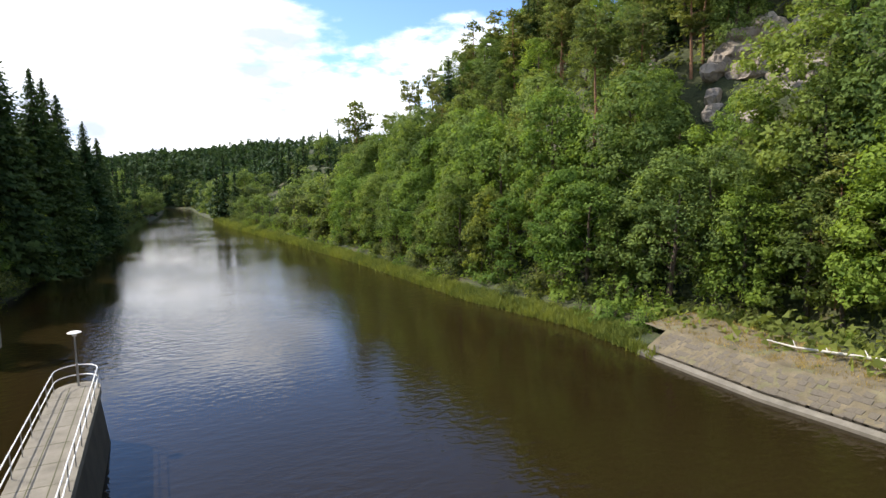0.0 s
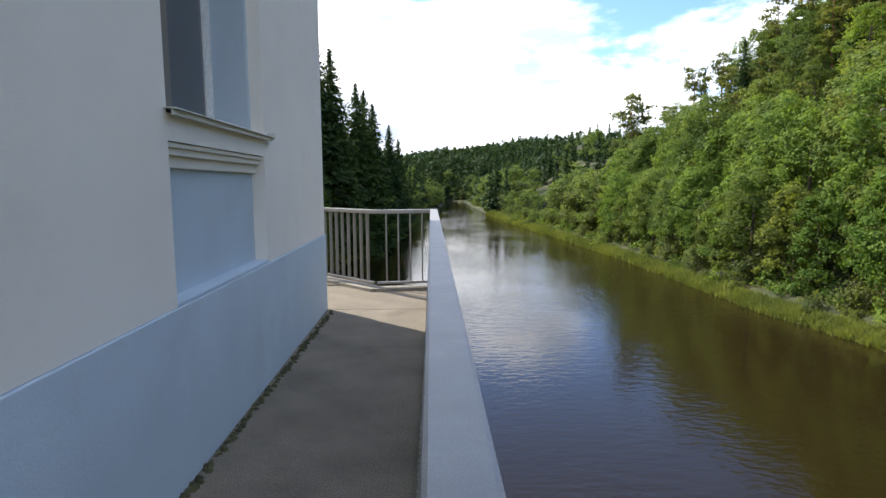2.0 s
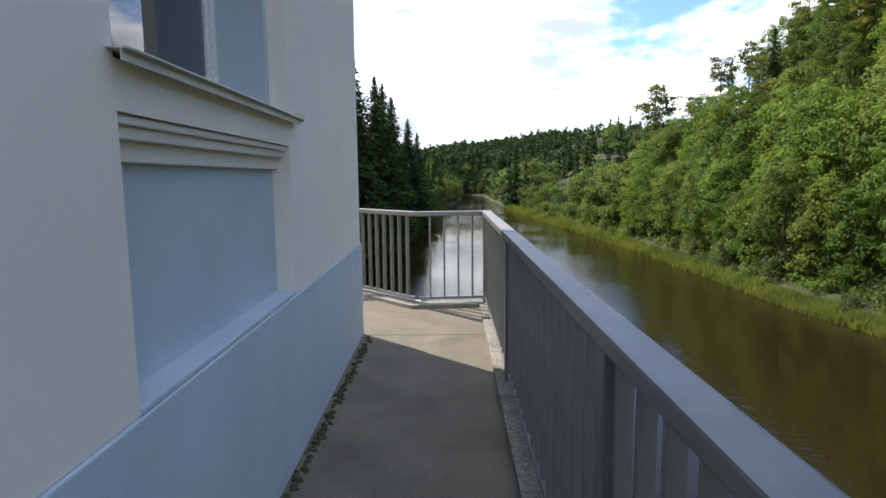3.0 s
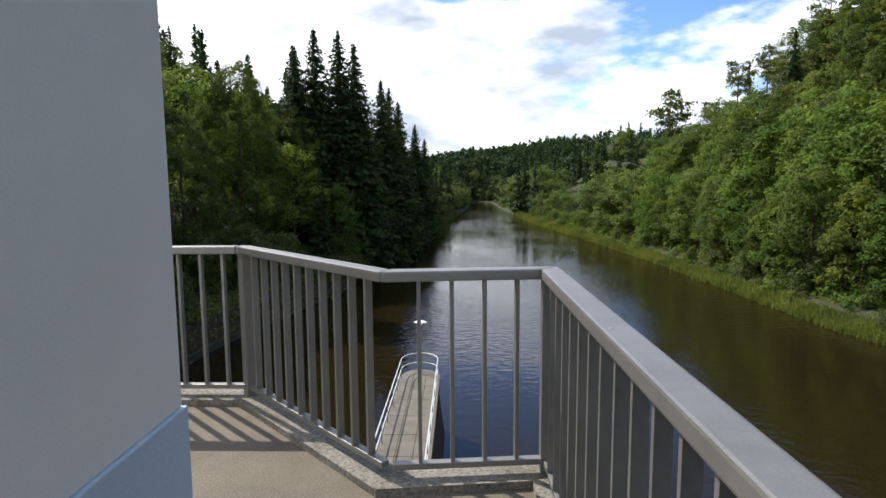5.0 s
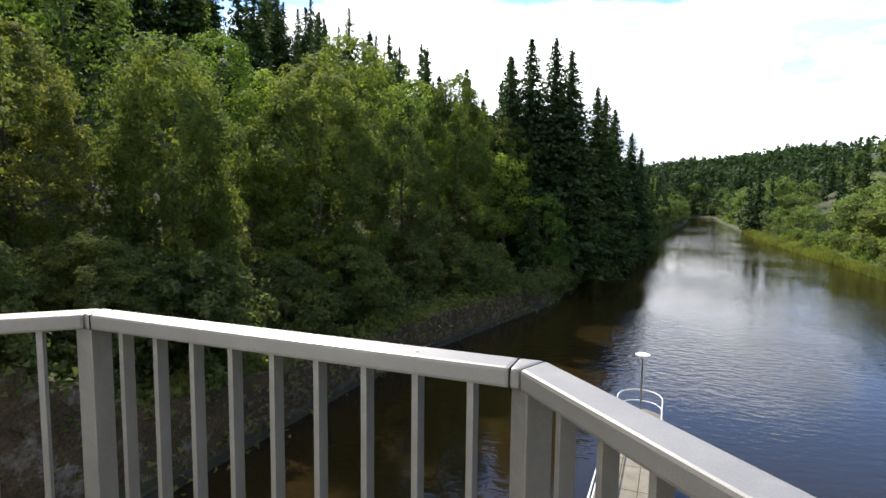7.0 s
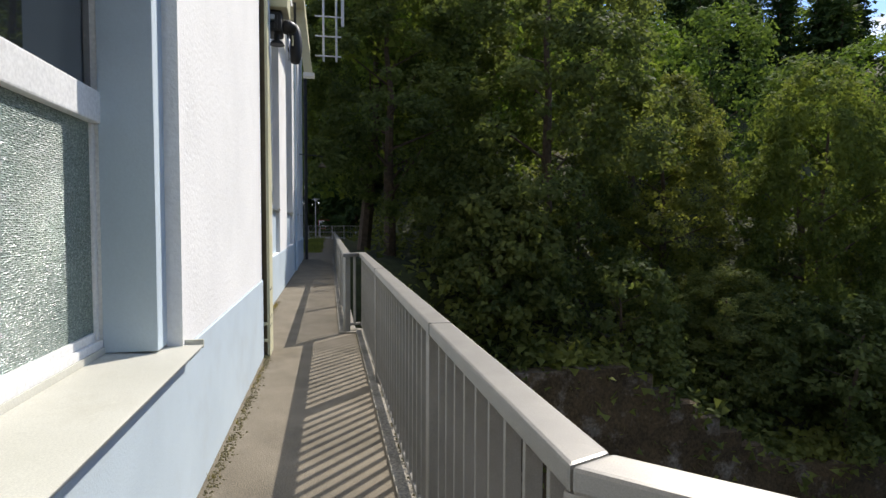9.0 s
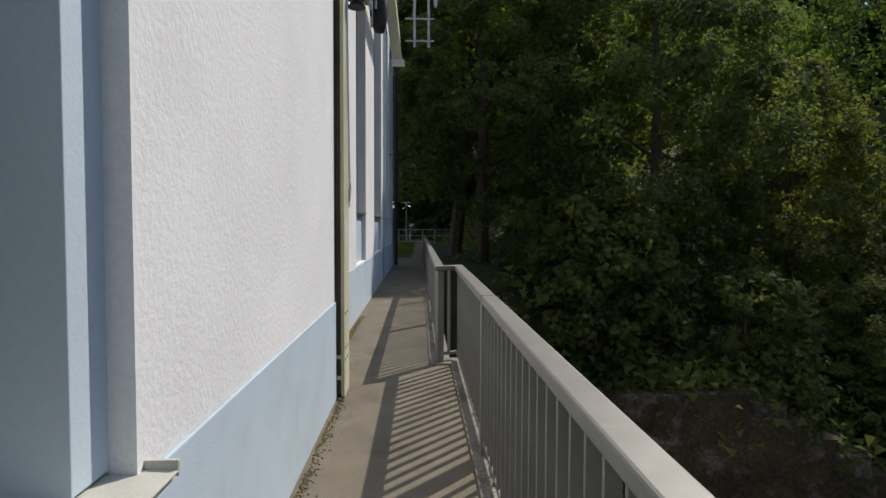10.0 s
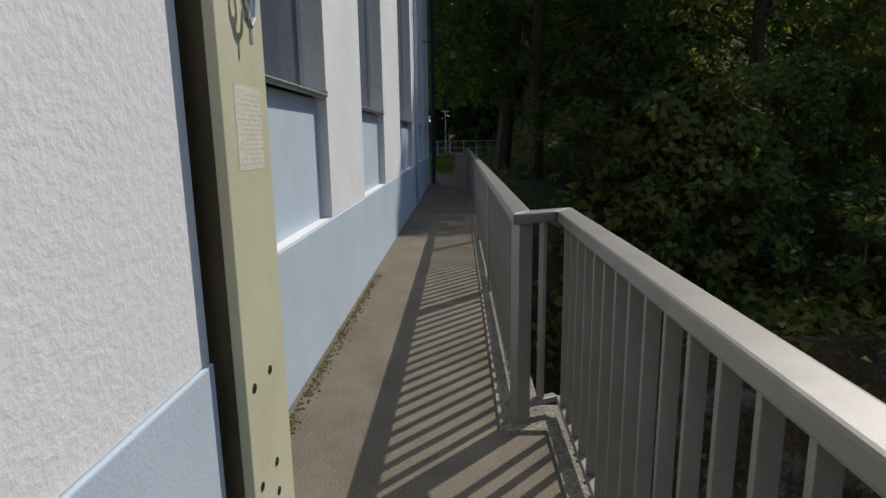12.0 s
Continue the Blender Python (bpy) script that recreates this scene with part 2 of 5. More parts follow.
M["stone"] = surface("grey_stone", (0.07, 0.06, 0.042), (0.15, 0.127, 0.095), 0.9, 0.9, 12, 0.7, 0.02, (0.07, 0.07, 0.05), 0.6, 1.2)
M["wall_stone"] = surface("mossy_wall_stone", (0.05, 0.036, 0.018), (0.125, 0.088, 0.045), 0.7, 0.95, 8, 0.9, 0.05, (0.34, 0.31, 0.27), 0.85, 0.8, grain=0.4)
M["dead_wood"] = surface("bleached_wood", (0.45, 0.42, 0.36), (0.62, 0.58, 0.50), 5, 0.8, 40, 0.4, 0.01)
M["paper"] = surface("white_paper", (0.63, 0.60, 0.47), (0.69, 0.66, 0.52), 5, 0.8, 100, 0.05, 0.0003)
M["ink"] = surface("grey_print", (0.50, 0.48, 0.41), (0.56, 0.54, 0.46), 20, 0.8, 100, 0.05, 0.0003)
M["red"] = surface("red_paint", (0.35, 0.05, 0.04), (0.45, 0.07, 0.06), 3, 0.5, 60, 0.1, 0.001)


def ground_mat():
    m, n, l, b = material("forest_floor", 0.95)
    t1, t2 = noise_tex(n, l, 0.12, 6, 0.65), noise_tex(n, l, 2.2, 5, 0.6)
    c = ramp_of(n, l, t1.outputs[0], [(0.35, (0.032, 0.045, 0.013)), (0.55, (0.052, 0.060, 0.019)), (0.75, (0.11, 0.080, 0.040))])
    f = ramp_of(n, l, t2.outputs[0], [(0.35, (0.6, 0.6, 0.6)), (0.7, (1.2, 1.2, 1.2))])
    l.new(mixed(n, l, 1.0, c.outputs[0], f.outputs[0], "MULTIPLY"), b.inputs["Base Color"])
    bump_of(n, l, b, t2.outputs[0], 0.8, 0.2)
    return m


M["ground"] = ground_mat()

# ---- mesh tools ----


def box(bm, x0, x1, y0, y1, z0, z1, bevel=0.0):
    """Adds a box, its edges bevelled."""
    r = bmesh.ops.create_cube(bm, size=1.0, matrix=Matrix.Translation(((x0 + x1) / 2, (y0 + y1) / 2, (z0 + z1) / 2)) @ Matrix.Diagonal((abs(x1 - x0), abs(y1 - y0), abs(z1 - z0), 1)))
    if bevel:
        edges = list({e for v in r["verts"] for e in v.link_edges})
        bmesh.ops.bevel(bm, geom=edges, offset=bevel, segments=2, affect="EDGES", profile=0.6)
    return bm


def boxes(*rows, bevel=0.0):
    bm = bmesh.new()
    for r in rows:
        box(bm, *r, bevel=bevel)
    return bm


def tube(bm, a, b, r0, r1=None, sides=8, caps=True):
    a, b = Vector(a), Vector(b)
    r1 = r0 if r1 is None else r1
    turn = (b - a).to_track_quat("Z", "Y").to_matrix().to_4x4()
    bmesh.ops.create_cone(bm, cap_ends=caps, segments=sides, radius1=r0, radius2=r1, depth=(b - a).length, matrix=Matrix.Translation((a + b) / 2) @ turn)
    return bm


def prism(bm, outline, z0, z1):
    """An upright block over an outline of (x, y) points."""
    lo, hi = [bm.verts.new((x, y, z0)) for x, y in outline], [bm.verts.new((x, y, z1)) for x, y in outline]
    k = len(outline)
    bm.faces.new(hi), bm.faces.new(lo[::-1])
    for i in range(k):
        bm.faces.new((lo[i], lo[(i + 1) % k], hi[(i + 1) % k], hi[i]))
    bmesh.ops.recalc_face_normals(bm, faces=bm.faces)
    return bm


def mesh_of(name, bm, mat, smooth=False):
    me = bpy.data.meshes.new(name)
    bm.to_mesh(me)
    bm.free()
    me.materials.append(mat)
    if smooth:
        me.polygons.foreach_set("use_smooth", [True] * len(me.polygons))
    return me


def part(name, bm, mat, parent=None, label="", smooth=False):
    """One mesh object, under a thing or part where one is given."""
    ob = new(name, mesh_of(name, bm, mat, smooth))
    ob.parent = parent
    return tagged(ob, label)


def thing(name, label, category, group="", at=None, kind=""):
    e = new(name)
    e.empty_display_size = 0.2
    if at is not None:
        e.matrix_world = at
    return tagged(e, label, category, group, kind)


def setting(name, bm, mat, label, category, smooth=False):
    return tagged(part(name, bm, mat, None, "", smooth), label, category, "", "structure")


# ---- terrain and water ----
WATER = -12.6
BANK_R = [(-63.2, 38), (5.7, 37.4), (16.3, 36.9), (27.9, 38), (36.4, 39.1), (53.4, 36.4), (95.8, 35.4), (136, 32.7), (164.7, 30), (201.8, 27), (233, 26), (290, 24.5), (346, 23.5), (440, 24), (462, 14), (482, -20), (520, -110), (600, -260), (1590.4, -700)]
BANK_L = [(-63.6, -22.2), (15.9, -22.2), (36, -21.8), (46.6, -20.8), (73.1, -15.2), (112.3, -12.7), (150.5, -9), (201.4, -5.5), (238.5, -3.5), (290, 2.8), (346, 6.5), (425, 9.0), (438, -4), (455, -50), (500, -150), (600, -300), (1590, -730)]


def along(rows, y):
    return float(np.interp(y, [r[0] for r in rows], [r[1] for r in rows]))


def smooth(a, b, v):
    t = min(1.0, max(0.0, (v - a) / (b - a)))
    return t * t * (3 - 2 * t)


def wall_rise(y):
    """Height of the shaded bank's wall above the water."""
    return 3.0 + 4.4 * min(1.0, max(0.0, (18.5 - y) / 7.0)) + 1.1 * min(1.0, max(0.0, (39 - y) / 20.0)) - 0.6 * smooth(55, 75, y)


def far_ridge(x, y, d):
    """Extra height of the ridge that closes the valley, d metres from the water."""
    return (33 * smooth(380, 640, y) * math.exp(-(((x - 230) / 190) ** 2)) + 10 * smooth(360, 600, y)) * smooth(0, 30, d) if y > 330 else 0.0


def ground_z(x, y):
    """Height of the ground: river bed, the two banks, their hills, the level yard behind the building."""
    xr, xl = along(BANK_R, y), along(BANK_L, y)
    n = noise.noise(Vector((x * 0.045, y * 0.045, 0.0)))
    n2 = noise.noise(Vector((x * 0.2, y * 0.2, 4.0)))
    if xl <= x <= xr:
        m = min(x - xl, xr - x)
        return WATER - 0.25 - min(3.0, m * 0.6)
    if x > xr:
        d = x - xr
        flat = smooth(130, 165, y) * (1 - smooth(215, 250, y))
        z = WATER - 0.25 + 1.0 * smooth(0, 1.6, d) + 0.9 * smooth(1.5, 7, d)
        start = 7 + 8 * (1 - smooth(20, 45, y)) + 55 * flat
        steep = 1.04 - 0.14 * smooth(60, 130, y)
        hill = max(0.0, d - start)
        z += (steep * min(hill, 46) + 0.22 * max(0.0, min(hill - 46, 120))) * (1 - 0.5 * smooth(120, 175, y)) * (1 - 0.55 * smooth(300, 420, y))
        z += min(1.0, hill / 12) * (5.0 * n + 1.6 * n2)
        return z + far_ridge(x, y, d)
    d = xl - x
    z = WATER - 0.25 + (wall_rise(y) + 0.2) * smooth(0, 0.5, d) * (1 - smooth(75, 110, y)) + 1.2 * smooth(0, 2, d) * smooth(75, 110, y)
    hill = max(0.0, d - 2.5)
    z += 0.58 * min(hill, 70) + 0.15 * max(0.0, min(hill - 70, 120)) + min(1.0, hill / 10) * (2.5 * n + 0.8 * n2)
    yard = (1 - smooth(2.5, 11, y)) * smooth(-23.2, -25.2, x)
    return z * (1 - yard) + (-0.04) * yard + far_ridge(x, y, d)


def build_ground():
    xs = np.concatenate([np.linspace(-1500, -150, 14, endpoint=False), np.linspace(-150, -40, 30, endpoint=False), np.linspace(-40, 60, 126, endpoint=False), np.linspace(60, 150, 26, endpoint=False), np.linspace(150, 1500, 15)])
    ys = np.concatenate([np.linspace(-600, -20, 12, endpoint=False), np.linspace(-20, 60, 90, endpoint=False), np.linspace(60, 300, 110, endpoint=False), np.linspace(300, 540, 80, endpoint=False), np.linspace(540, 1500, 24)])
    verts = []
    for y in ys:
        for x in xs:
            z = ground_z(float(x), float(y))
            verts.append((x, y, z))
    k = len(xs)
    faces = [(j * k + i, j * k + i + 1, (j + 1) * k + i + 1, (j + 1) * k + i) for j in range(len(ys) - 1) for i in range(k - 1)]
    me = bpy.data.meshes.new("ground")
    me.from_pydata(verts, [], faces)
    me.materials.append(M["ground"])
    me.polygons.foreach_set("use_smooth", [True] * len(me.polygons))
    return tagged(new("ground", me), "wooded hillsides and river banks of brown soil", "ground", "", "structure")


build_ground()
bm = bmesh.new()
bmesh.ops.create_grid(bm, x_segments=1, y_segments=1, size=1.0, matrix=Matrix.Translation((-10, 400, WATER)) @ Matrix.Diagonal((300, 700, 1, 1)))
setting("water", bm, M["water"], "still brown river water with faint ripples", "water")

# ---- terrace slab and building ----
RAIL_H = 1.05
P3, P2, P1, P0, Q = (1.19, 1.165), (0.42, 1.085), (-0.65, 2.175), (-2.12, 2.17), (-3.18, 1.14)
KERB = 0.04
slab_outline = [(0.0, -9.0), (1.31, -9.0), (1.31, 1.28), (0.47, 1.19), (-0.60, 2.29), (-2.20, 2.29), (-3.25, 1.26), (-10.02, 1.27), (-10.02, 1.05), (-25.4, 1.05), (-25.4, -0.26), (-8.7, -0.26), (-8.7, 0.0), (0.0, 0.0)]
floor_outline = [(0.0, -9.0), (1.11, -9.0), (1.11, 1.07), (0.37, 0.98), (-0.70, 2.07), (-2.10, 2.07), (-3.13, 1.05), (-9.76, 1.05), (-9.76, 0.83), (-25.4, 0.83), (-25.4, -0.26), (-8.7, -0.26), (-8.7, 0.0), (0.0, 0.0)]
setting("terrace_slab", prism(bmesh.new(), slab_outline, -0.24, -0.025), M["concrete"], "weathered concrete terrace slab with a stained edge", "slab")
setting("floor", prism(bmesh.new(), floor_outline, -0.024, 0.0), M["asphalt"], "grey screed walkway floor with stains", "floor")


def kerb():
    """The low raised edge between the floor and the open side."""
    bm = bmesh.new()
    for k in range(1, 9):
        a, b, c, d = slab_outline[k], slab_outline[k + 1], floor_outline[k + 1], floor_outline[k]
        prism(bm, [a, b, c, d], -0.0245, KERB if k < 6 else KERB * 0.5)
    bmesh.ops.remove_doubles(bm, verts=bm.verts, dist=0.0004)
    return setting("kerb", bm, M["concrete"], "low weathered concrete kerb along the terrace edge", "kerb")


kerb()
setting("bridge_deck", boxes((1.32, 40, -8.6, -5.35, -0.5, 0.0)), M["concrete"], "concrete deck of the weir footbridge", "bridge")
setting("weir_wall", boxes((1.32, 40, -8.3, -6.4, -16, -0.52)), M["wet_concrete"], "dark wet concrete weir wall", "wall")
setting("terrace_beam", boxes((0.3, 1.14, -8.9, 0.75, -0.56, -0.245), (-3.2, 0.28, 0.3, 0.95, -0.56, -0.245)), M["pier_concrete"], "pale concrete edge beam under the terrace", "beam")
setting("wall_lower", boxes((-24.9, 0.78, -12, -0.35, -16, -0.565)), M["render_cream"], "pale lower wall of the power house", "wall")

TOP = 12.0


def wall_with_holes(name, axis, at0, at1, lo, hi, z0, z1, holes, mat, label):
    """A wall between two planes of one axis, with rectangular openings right through it."""
    bm = bmesh.new()

    def put(a, b, c, d):
        if b - a > 1e-4 and d - c > 1e-4:
            if axis == "x":
                box(bm, at0, at1, a, b, c, d)
            else:
                box(bm, a, b, at0, at1, c, d)

    at = lo
    for a, b in sorted({h[:2] for h in holes}):
        put(at, a, z0, z1)
        up = z0
        for c, d in sorted(h[2:] for h in holes if h[:2] == (a, b)):
            put(a, b, up, c)
            up = d
        put(a, b, up, z1)
        at = b
    put(at, hi, z0, z1)
    return setting(name, bm, mat, label, "wall")


PL = 0.835
WA = (-3.71, -2.23)
DX = -0.008
SKEW = Matrix.Rotation(radians(0.85), 4, "Z")
wall_with_holes("wall_river", "x", -0.4, DX, -12.0, 0.0, PL, TOP, [(*WA, PL + 0.002, 1.57), (*WA, 1.69, 3.9)], M["render_cream"], "smooth cream rendered wall in shade")
setting("plinth_river", boxes((-0.4, DX + 0.012, -12.0, 0.012, 0.0, PL - 0.003), bevel=0.006), M["blue"], "pale blue painted plinth", "plinth")
setting("panel_river", boxes((-0.4, DX - 0.09, WA[0], WA[1], PL, 1.455)), M["blue"], "pale blue recessed panel below the window", "panel")
WB = (-5.24, -3.20)
wall_with_holes("wall_yard", "y", -0.4, 0.0, -8.62, -0.401, PL, TOP, [(*WB, PL + 0.002, 3.6)], M["render_white"], "rough white rendered wall in sun")
setting("plinth_yard", boxes((-8.62, -0.401, -0.4, 0.012, 0.0, PL - 0.003), bevel=0.006), M["blue"], "pale blue painted plinth", "plinth")
setting("roof", boxes((-25.5, 0.35, -12.3, 0.35, TOP, TOP + 0.3)), M["roof"], "dark roof slab of the power house", "roof")
# set-back part of the yard front: pier and recess by turns
RECESS = [(-11.30, -9.0), (-14.34, -12.75), (-18.6, -16.3), (-21.7, -20.0), (-24.3, -22.6)]
YS = -0.27
wall_with_holes("wall_yard_back", "y", YS - 0.5, YS, -25.0, -8.62, PL, TOP, [(a, b, PL + 0.002, 7.4) for a, b in RECESS], M["render_white"], "white rendered wall with tall recesses")
setting("plinth_yard_back", boxes((-25.0, -8.62, YS - 0.5, YS + 0.012, 0.0, PL - 0.003), bevel=0.006), M["blue"], "pale blue painted plinth with damp stains", "plinth")
for i, (a, b) in enumerate(RECESS):
    setting("recess_panel", boxes((a, b, YS - 0.5, YS - 0.075, PL, 1.66)), M["blue"], "pale blue panel below a tall window", "panel")
    setting("recess_back", boxes((a, b, YS - 0.5, YS - 0.20, 1.69, 7.4)), M["blue_deep"], "blue grey back of a tall window recess", "panel")

for ob in [o for o in bpy.data.objects if o.name in ("wall_river", "plinth_river", "panel_river")]:
    ob.matrix_world = SKEW

# ---- railings ----


def railing(a, b, label, n, post_a=True, post_b=True, low=0.0, mids=(), before=None, after=None, joints=(), bolts=()):
    """A steel railing from a to b: top rail, bottom rail, posts and n flat bars. before, after: the neighbouring corners, for the mitres."""
    thick = 0.036
    way = [math.atan2(q[1] - p[1], q[0] - p[0]) if p and q else None for p, q in ((before, a), (a, b), (b, after))]
    turn = [math.tan(((way[k + 1] - way[k] + math.pi) % (2 * math.pi) - math.pi) / 2) if way[k] is not None and way[k + 1] is not None else 0.0 for k in (0, 1)]
    a, b = Vector((*a, 0)), Vector((*b, 0))
    ln = (b - a).length
    t = thing("railing", label, "railing", "terrace railings", Matrix.Translation(a) @ Matrix.Rotation(way[1], 4, "Z"))
    cuts = [0.001, *(ln * c for c in joints), ln - 0.001]
    for k, (x0, x1) in enumerate(zip(cuts, cuts[1:])):
        bm = boxes((x0 + 0.0008, x1 - 0.0008, -0.047, 0.047, RAIL_H - 0.05, RAIL_H), bevel=0.009)
        for v in bm.verts:
            if k == 0 and v.co.x < 0.03:
                v.co.x += v.co.y * turn[0]
            elif k == len(cuts) - 2 and v.co.x > ln - 0.03:
                v.co.x -= v.co.y * turn[1]
        part("top_rail", bm, M["rail"], t)
    for c in cuts[1:-1]:
        part("joint", boxes((c - 0.0007, c + 0.0007, -0.0474, 0.0474, RAIL_H - 0.0502, RAIL_H + 0.0003)), M["black"], t, "dark open joint")
    for x, y in bolts:
        part("screw", tube(bmesh.new(), (x * ln, y, RAIL_H - 0.001), (x * ln, y, RAIL_H + 0.0025), 0.0065, 0.004, 10), M["steel"], t)
    part("bottom_rail", boxes((0.024, ln - 0.024, -0.022, 0.022, 0.085, 0.115), bevel=0.004), M["rail"], t)
    bar = mesh_of("baluster", boxes((-0.009, 0.009, -0.021, 0.021, 0.116, RAIL_H - 0.051), bevel=0.002), M["rail"])
    step = ln / (n + 1)
    posts = [0.0] * post_a + [ln] * post_b + [ln * m for m in mids]
    for i in range(1, n + 1):
        if all(abs(i * step - p) > 0.04 for p in posts):
            o = new("baluster", bar)
            o.parent, o.location = t, (i * step, 0, 0)
    post = mesh_of("post", boxes((-thick, thick, -thick, thick, low, RAIL_H - 0.052), bevel=0.004), M["rail"])
    for p in posts:
        o = new("post", post)
        o.parent, o.location = t, (p, 0, 0)
    return t


R0, JA, JB, RE = (1.228, -6.0), (-9.96, 1.14), (-9.86, 0.93), (-25.3, 0.92)
railing(R0, P3, "grey painted steel railing with flat bars above the river", 47, True, True, -0.02, (0.3245, 0.6574), None, P2, (0.664,), ((0.985, 0.02), (0.992, -0.02), (0.965, 0.01), (0.95, -0.015), (0.90, 0.0), (0.84, 0.02)))
railing(P3, P2, "short grey steel railing across the terrace corner", 4, False, False, 0.0, (), R0, P1, (), ((0.1, 0.01), (0.26, 0.02), (0.36, -0.01), (0.94, 0.015)))
railing(P2, P1, "grey steel railing running slantwise along the terrace", 10, False, True, -0.02, (), P3, P0)
railing(P1, P0, "grey steel railing of the terrace nose in sun", 9, False, True, -0.02, (), P2, Q, (0.03, 0.97), ((0.2, 0.01), (0.55, -0.02), (0.8, 0.015)))
railing(P0, Q, "grey steel railing running back from the terrace nose", 9, False, True, -0.02, (), P1, JA)
railing(Q, JA, "long grey steel railing beside the sunny walkway", 47, False, False, -0.02, (0.213, 0.619), P0, JB, (0.199, 0.605))
railing(JA, JB, "short cross piece of grey railing where the walkway narrows", 1, False, True, -0.02, (), Q, RE)
railing(JB, RE, "far grey steel railing beside the narrow walkway", 108, False, True, -0.02, (0.16, 0.33, 0.5, 0.66, 0.83), JA, None, (0.33, 0.66))

# ---- pier in the river ----


def build_pier():
    t = thing("pier", "pale concrete pier with rounded nose standing in the river", "pier", at=Matrix.Translation((-1.52, 0, 0)))
    out = [(-1.12, -4.0), (1.12, -4.0), (1.12, 29.5)] + [(1.12 * math.cos(a), 29.5 + 1.25 * math.sin(a)) for a in np.linspace(0.3, math.pi - 0.3, 9)] + [(-1.12, 29.5)]
    bm = prism(bmesh.new(), out, -9.75, -9.3)
    part("deck", bm, M["pier_concrete"], t)
    bm = prism(bmesh.new(), [(x * 0.92, y - 0.15) for x, y in out], -16, -9.752)
    for v in bm.verts:
        if v.co.z < -12:
            v.co.x *= 1.75
    part("body", bm, M["wet_concrete"], t, "dark wet concrete pier body")
    for x in (-0.36, 0.36):
        part("joint", boxes((x - 0.018, x + 0.018, -3.9, 29.9, -9.2995, -9.295)), M["moss"], t, "dark joint in the deck")
    for i in range(16):
        part("cross_joint", boxes((-1.1, 1.1, -2.0 + i * 2.0, -1.975 + i * 2.0, -9.2994, -9.2945)), M["moss"], t)
    rails = thing("pier_railing", "thin pale tube railing round the pier deck", "railing")
    rails.location = (-1.52, 0, 0)
    line = [(-1.02, -3.9), (-1.02, 29.4)] + [(1.02 * math.cos(a), 29.4 + 1.15 * math.sin(a)) for a in np.linspace(math.pi - 0.25, 0.25, 10)] + [(1.02, 29.4), (1.02, -3.9)]
    for z, nm in ((-8.25, "top_tube"), (-8.80, "middle_tube")):
        bm = bmesh.new()
        for p, q in zip(line, line[1:]):
            tube(bm, (*p, z), (*q, z), 0.028, sides=6)
        part(nm, bm, M["frame"], rails)
    spots = [(s * 1.02, y) for s in (-1, 1) for y in np.arange(-2.8, 29.5, 2.0)] + [(0.0, 30.55)]
    post = mesh_of("post", tube(bmesh.new(), (0, 0, -9.299), (0, 0, -8.26), 0.025, sides=6), M["steel"])
    for x, y in spots:
        o = new("post", post)
        o.parent, o.location = rails, (x, y, 0)


build_pier()


def lamp_post(x, y, z, height, label, hat=0.36):
    t = thing("street_lamp", label, "street lamp", at=Matrix.Translation((x, y, z)))
    part("pole", tube(bmesh.new(), (0, 0, 0), (0, 0, height - 0.25), 0.055, 0.04), M["steel"], t)
    part("globe", tube(bmesh.new(), (0, 0, height - 0.25), (0, 0, height - 0.05), 0.09, 0.17, 12), M["frame"], t)
    part("cap", tube(bmesh.new(), (0, 0, height - 0.049), (0, 0, height), hat, hat * 0.7, 16), M["frame"], t, "flat white lamp cap")
    return t


lamp_post(-1.50, 30.05, -9.3, 3.05, "grey lamp post with a flat white cap on the pier nose")

# ---- trees ----


def leaves(centres, normals, size, rng, name, mat, long=1.5, run=None):
    """Many small leaf-shaped faces, each an island of its own."""
    k = len(centres)
    c = np.asarray(centres, float)
    nrm = np.asarray(normals, float) + rng.normal(0, 0.55, (k, 3))
    nrm /= np.linalg.norm(nrm, axis=1, keepdims=True) + 1e-9
    u = np.cross(nrm, rng.normal(0, 1, (k, 3)) if run is None else np.cross(nrm, -np.asarray(run) + rng.normal(0, 0.3, (k, 3))))
    u /= np.linalg.norm(u, axis=1, keepdims=True) + 1e-9
    v = np.cross(nrm, u)
    s = size * rng.uniform(0.65, 1.4, (k, 1))
    pts = np.stack([c - u * s * long, c + u * s * long * 0.6 - v * s * 0.95, c + u * s * long * 0.6 + v * s * 0.95], 1).reshape(-1, 3)
    me = bpy.data.meshes.new(name)
    me.from_pydata(pts.tolist(), [], np.arange(3 * k).reshape(k, 3).tolist())
    me.materials.append(mat)
    return me


def trunk_mesh(rng, height, radius, lean, limbs, reach, mat, first=0.25):
    bm = bmesh.new()
    at, z = Vector((0, 0, -0.5)), -0.5
    steps = 6
    tips = []
    for i in range(steps):
        nxt = Vector((lean[0] * (i + 1) / steps + rng.normal(0, 0.08), lean[1] * (i + 1) / steps + rng.normal(0, 0.08), height * (i + 1) / steps))
        tube(bm, at, nxt, radius * (1 - 0.8 * i / steps), radius * (1 - 0.8 * (i + 1) / steps), 7, False)
        at = nxt
    for i in range(limbs):
        f = first + (0.95 - first) * i / max(1, limbs - 1)
        a = i * 2.4 + rng.uniform(-0.4, 0.4)
        p = Vector((lean[0] * f, lean[1] * f, height * f))
        r = reach * (1.1 - 0.7 * f) * rng.uniform(0.7, 1.1)
        q = p + Vector((math.cos(a) * r, math.sin(a) * r, r * rng.uniform(0.3, 0.7)))
        tube(bm, p, q, radius * 0.4 * (1.1 - f), 0.02, 5, False)
        tips.append(q)
    return mesh_of("trunk", bm, mat), tips


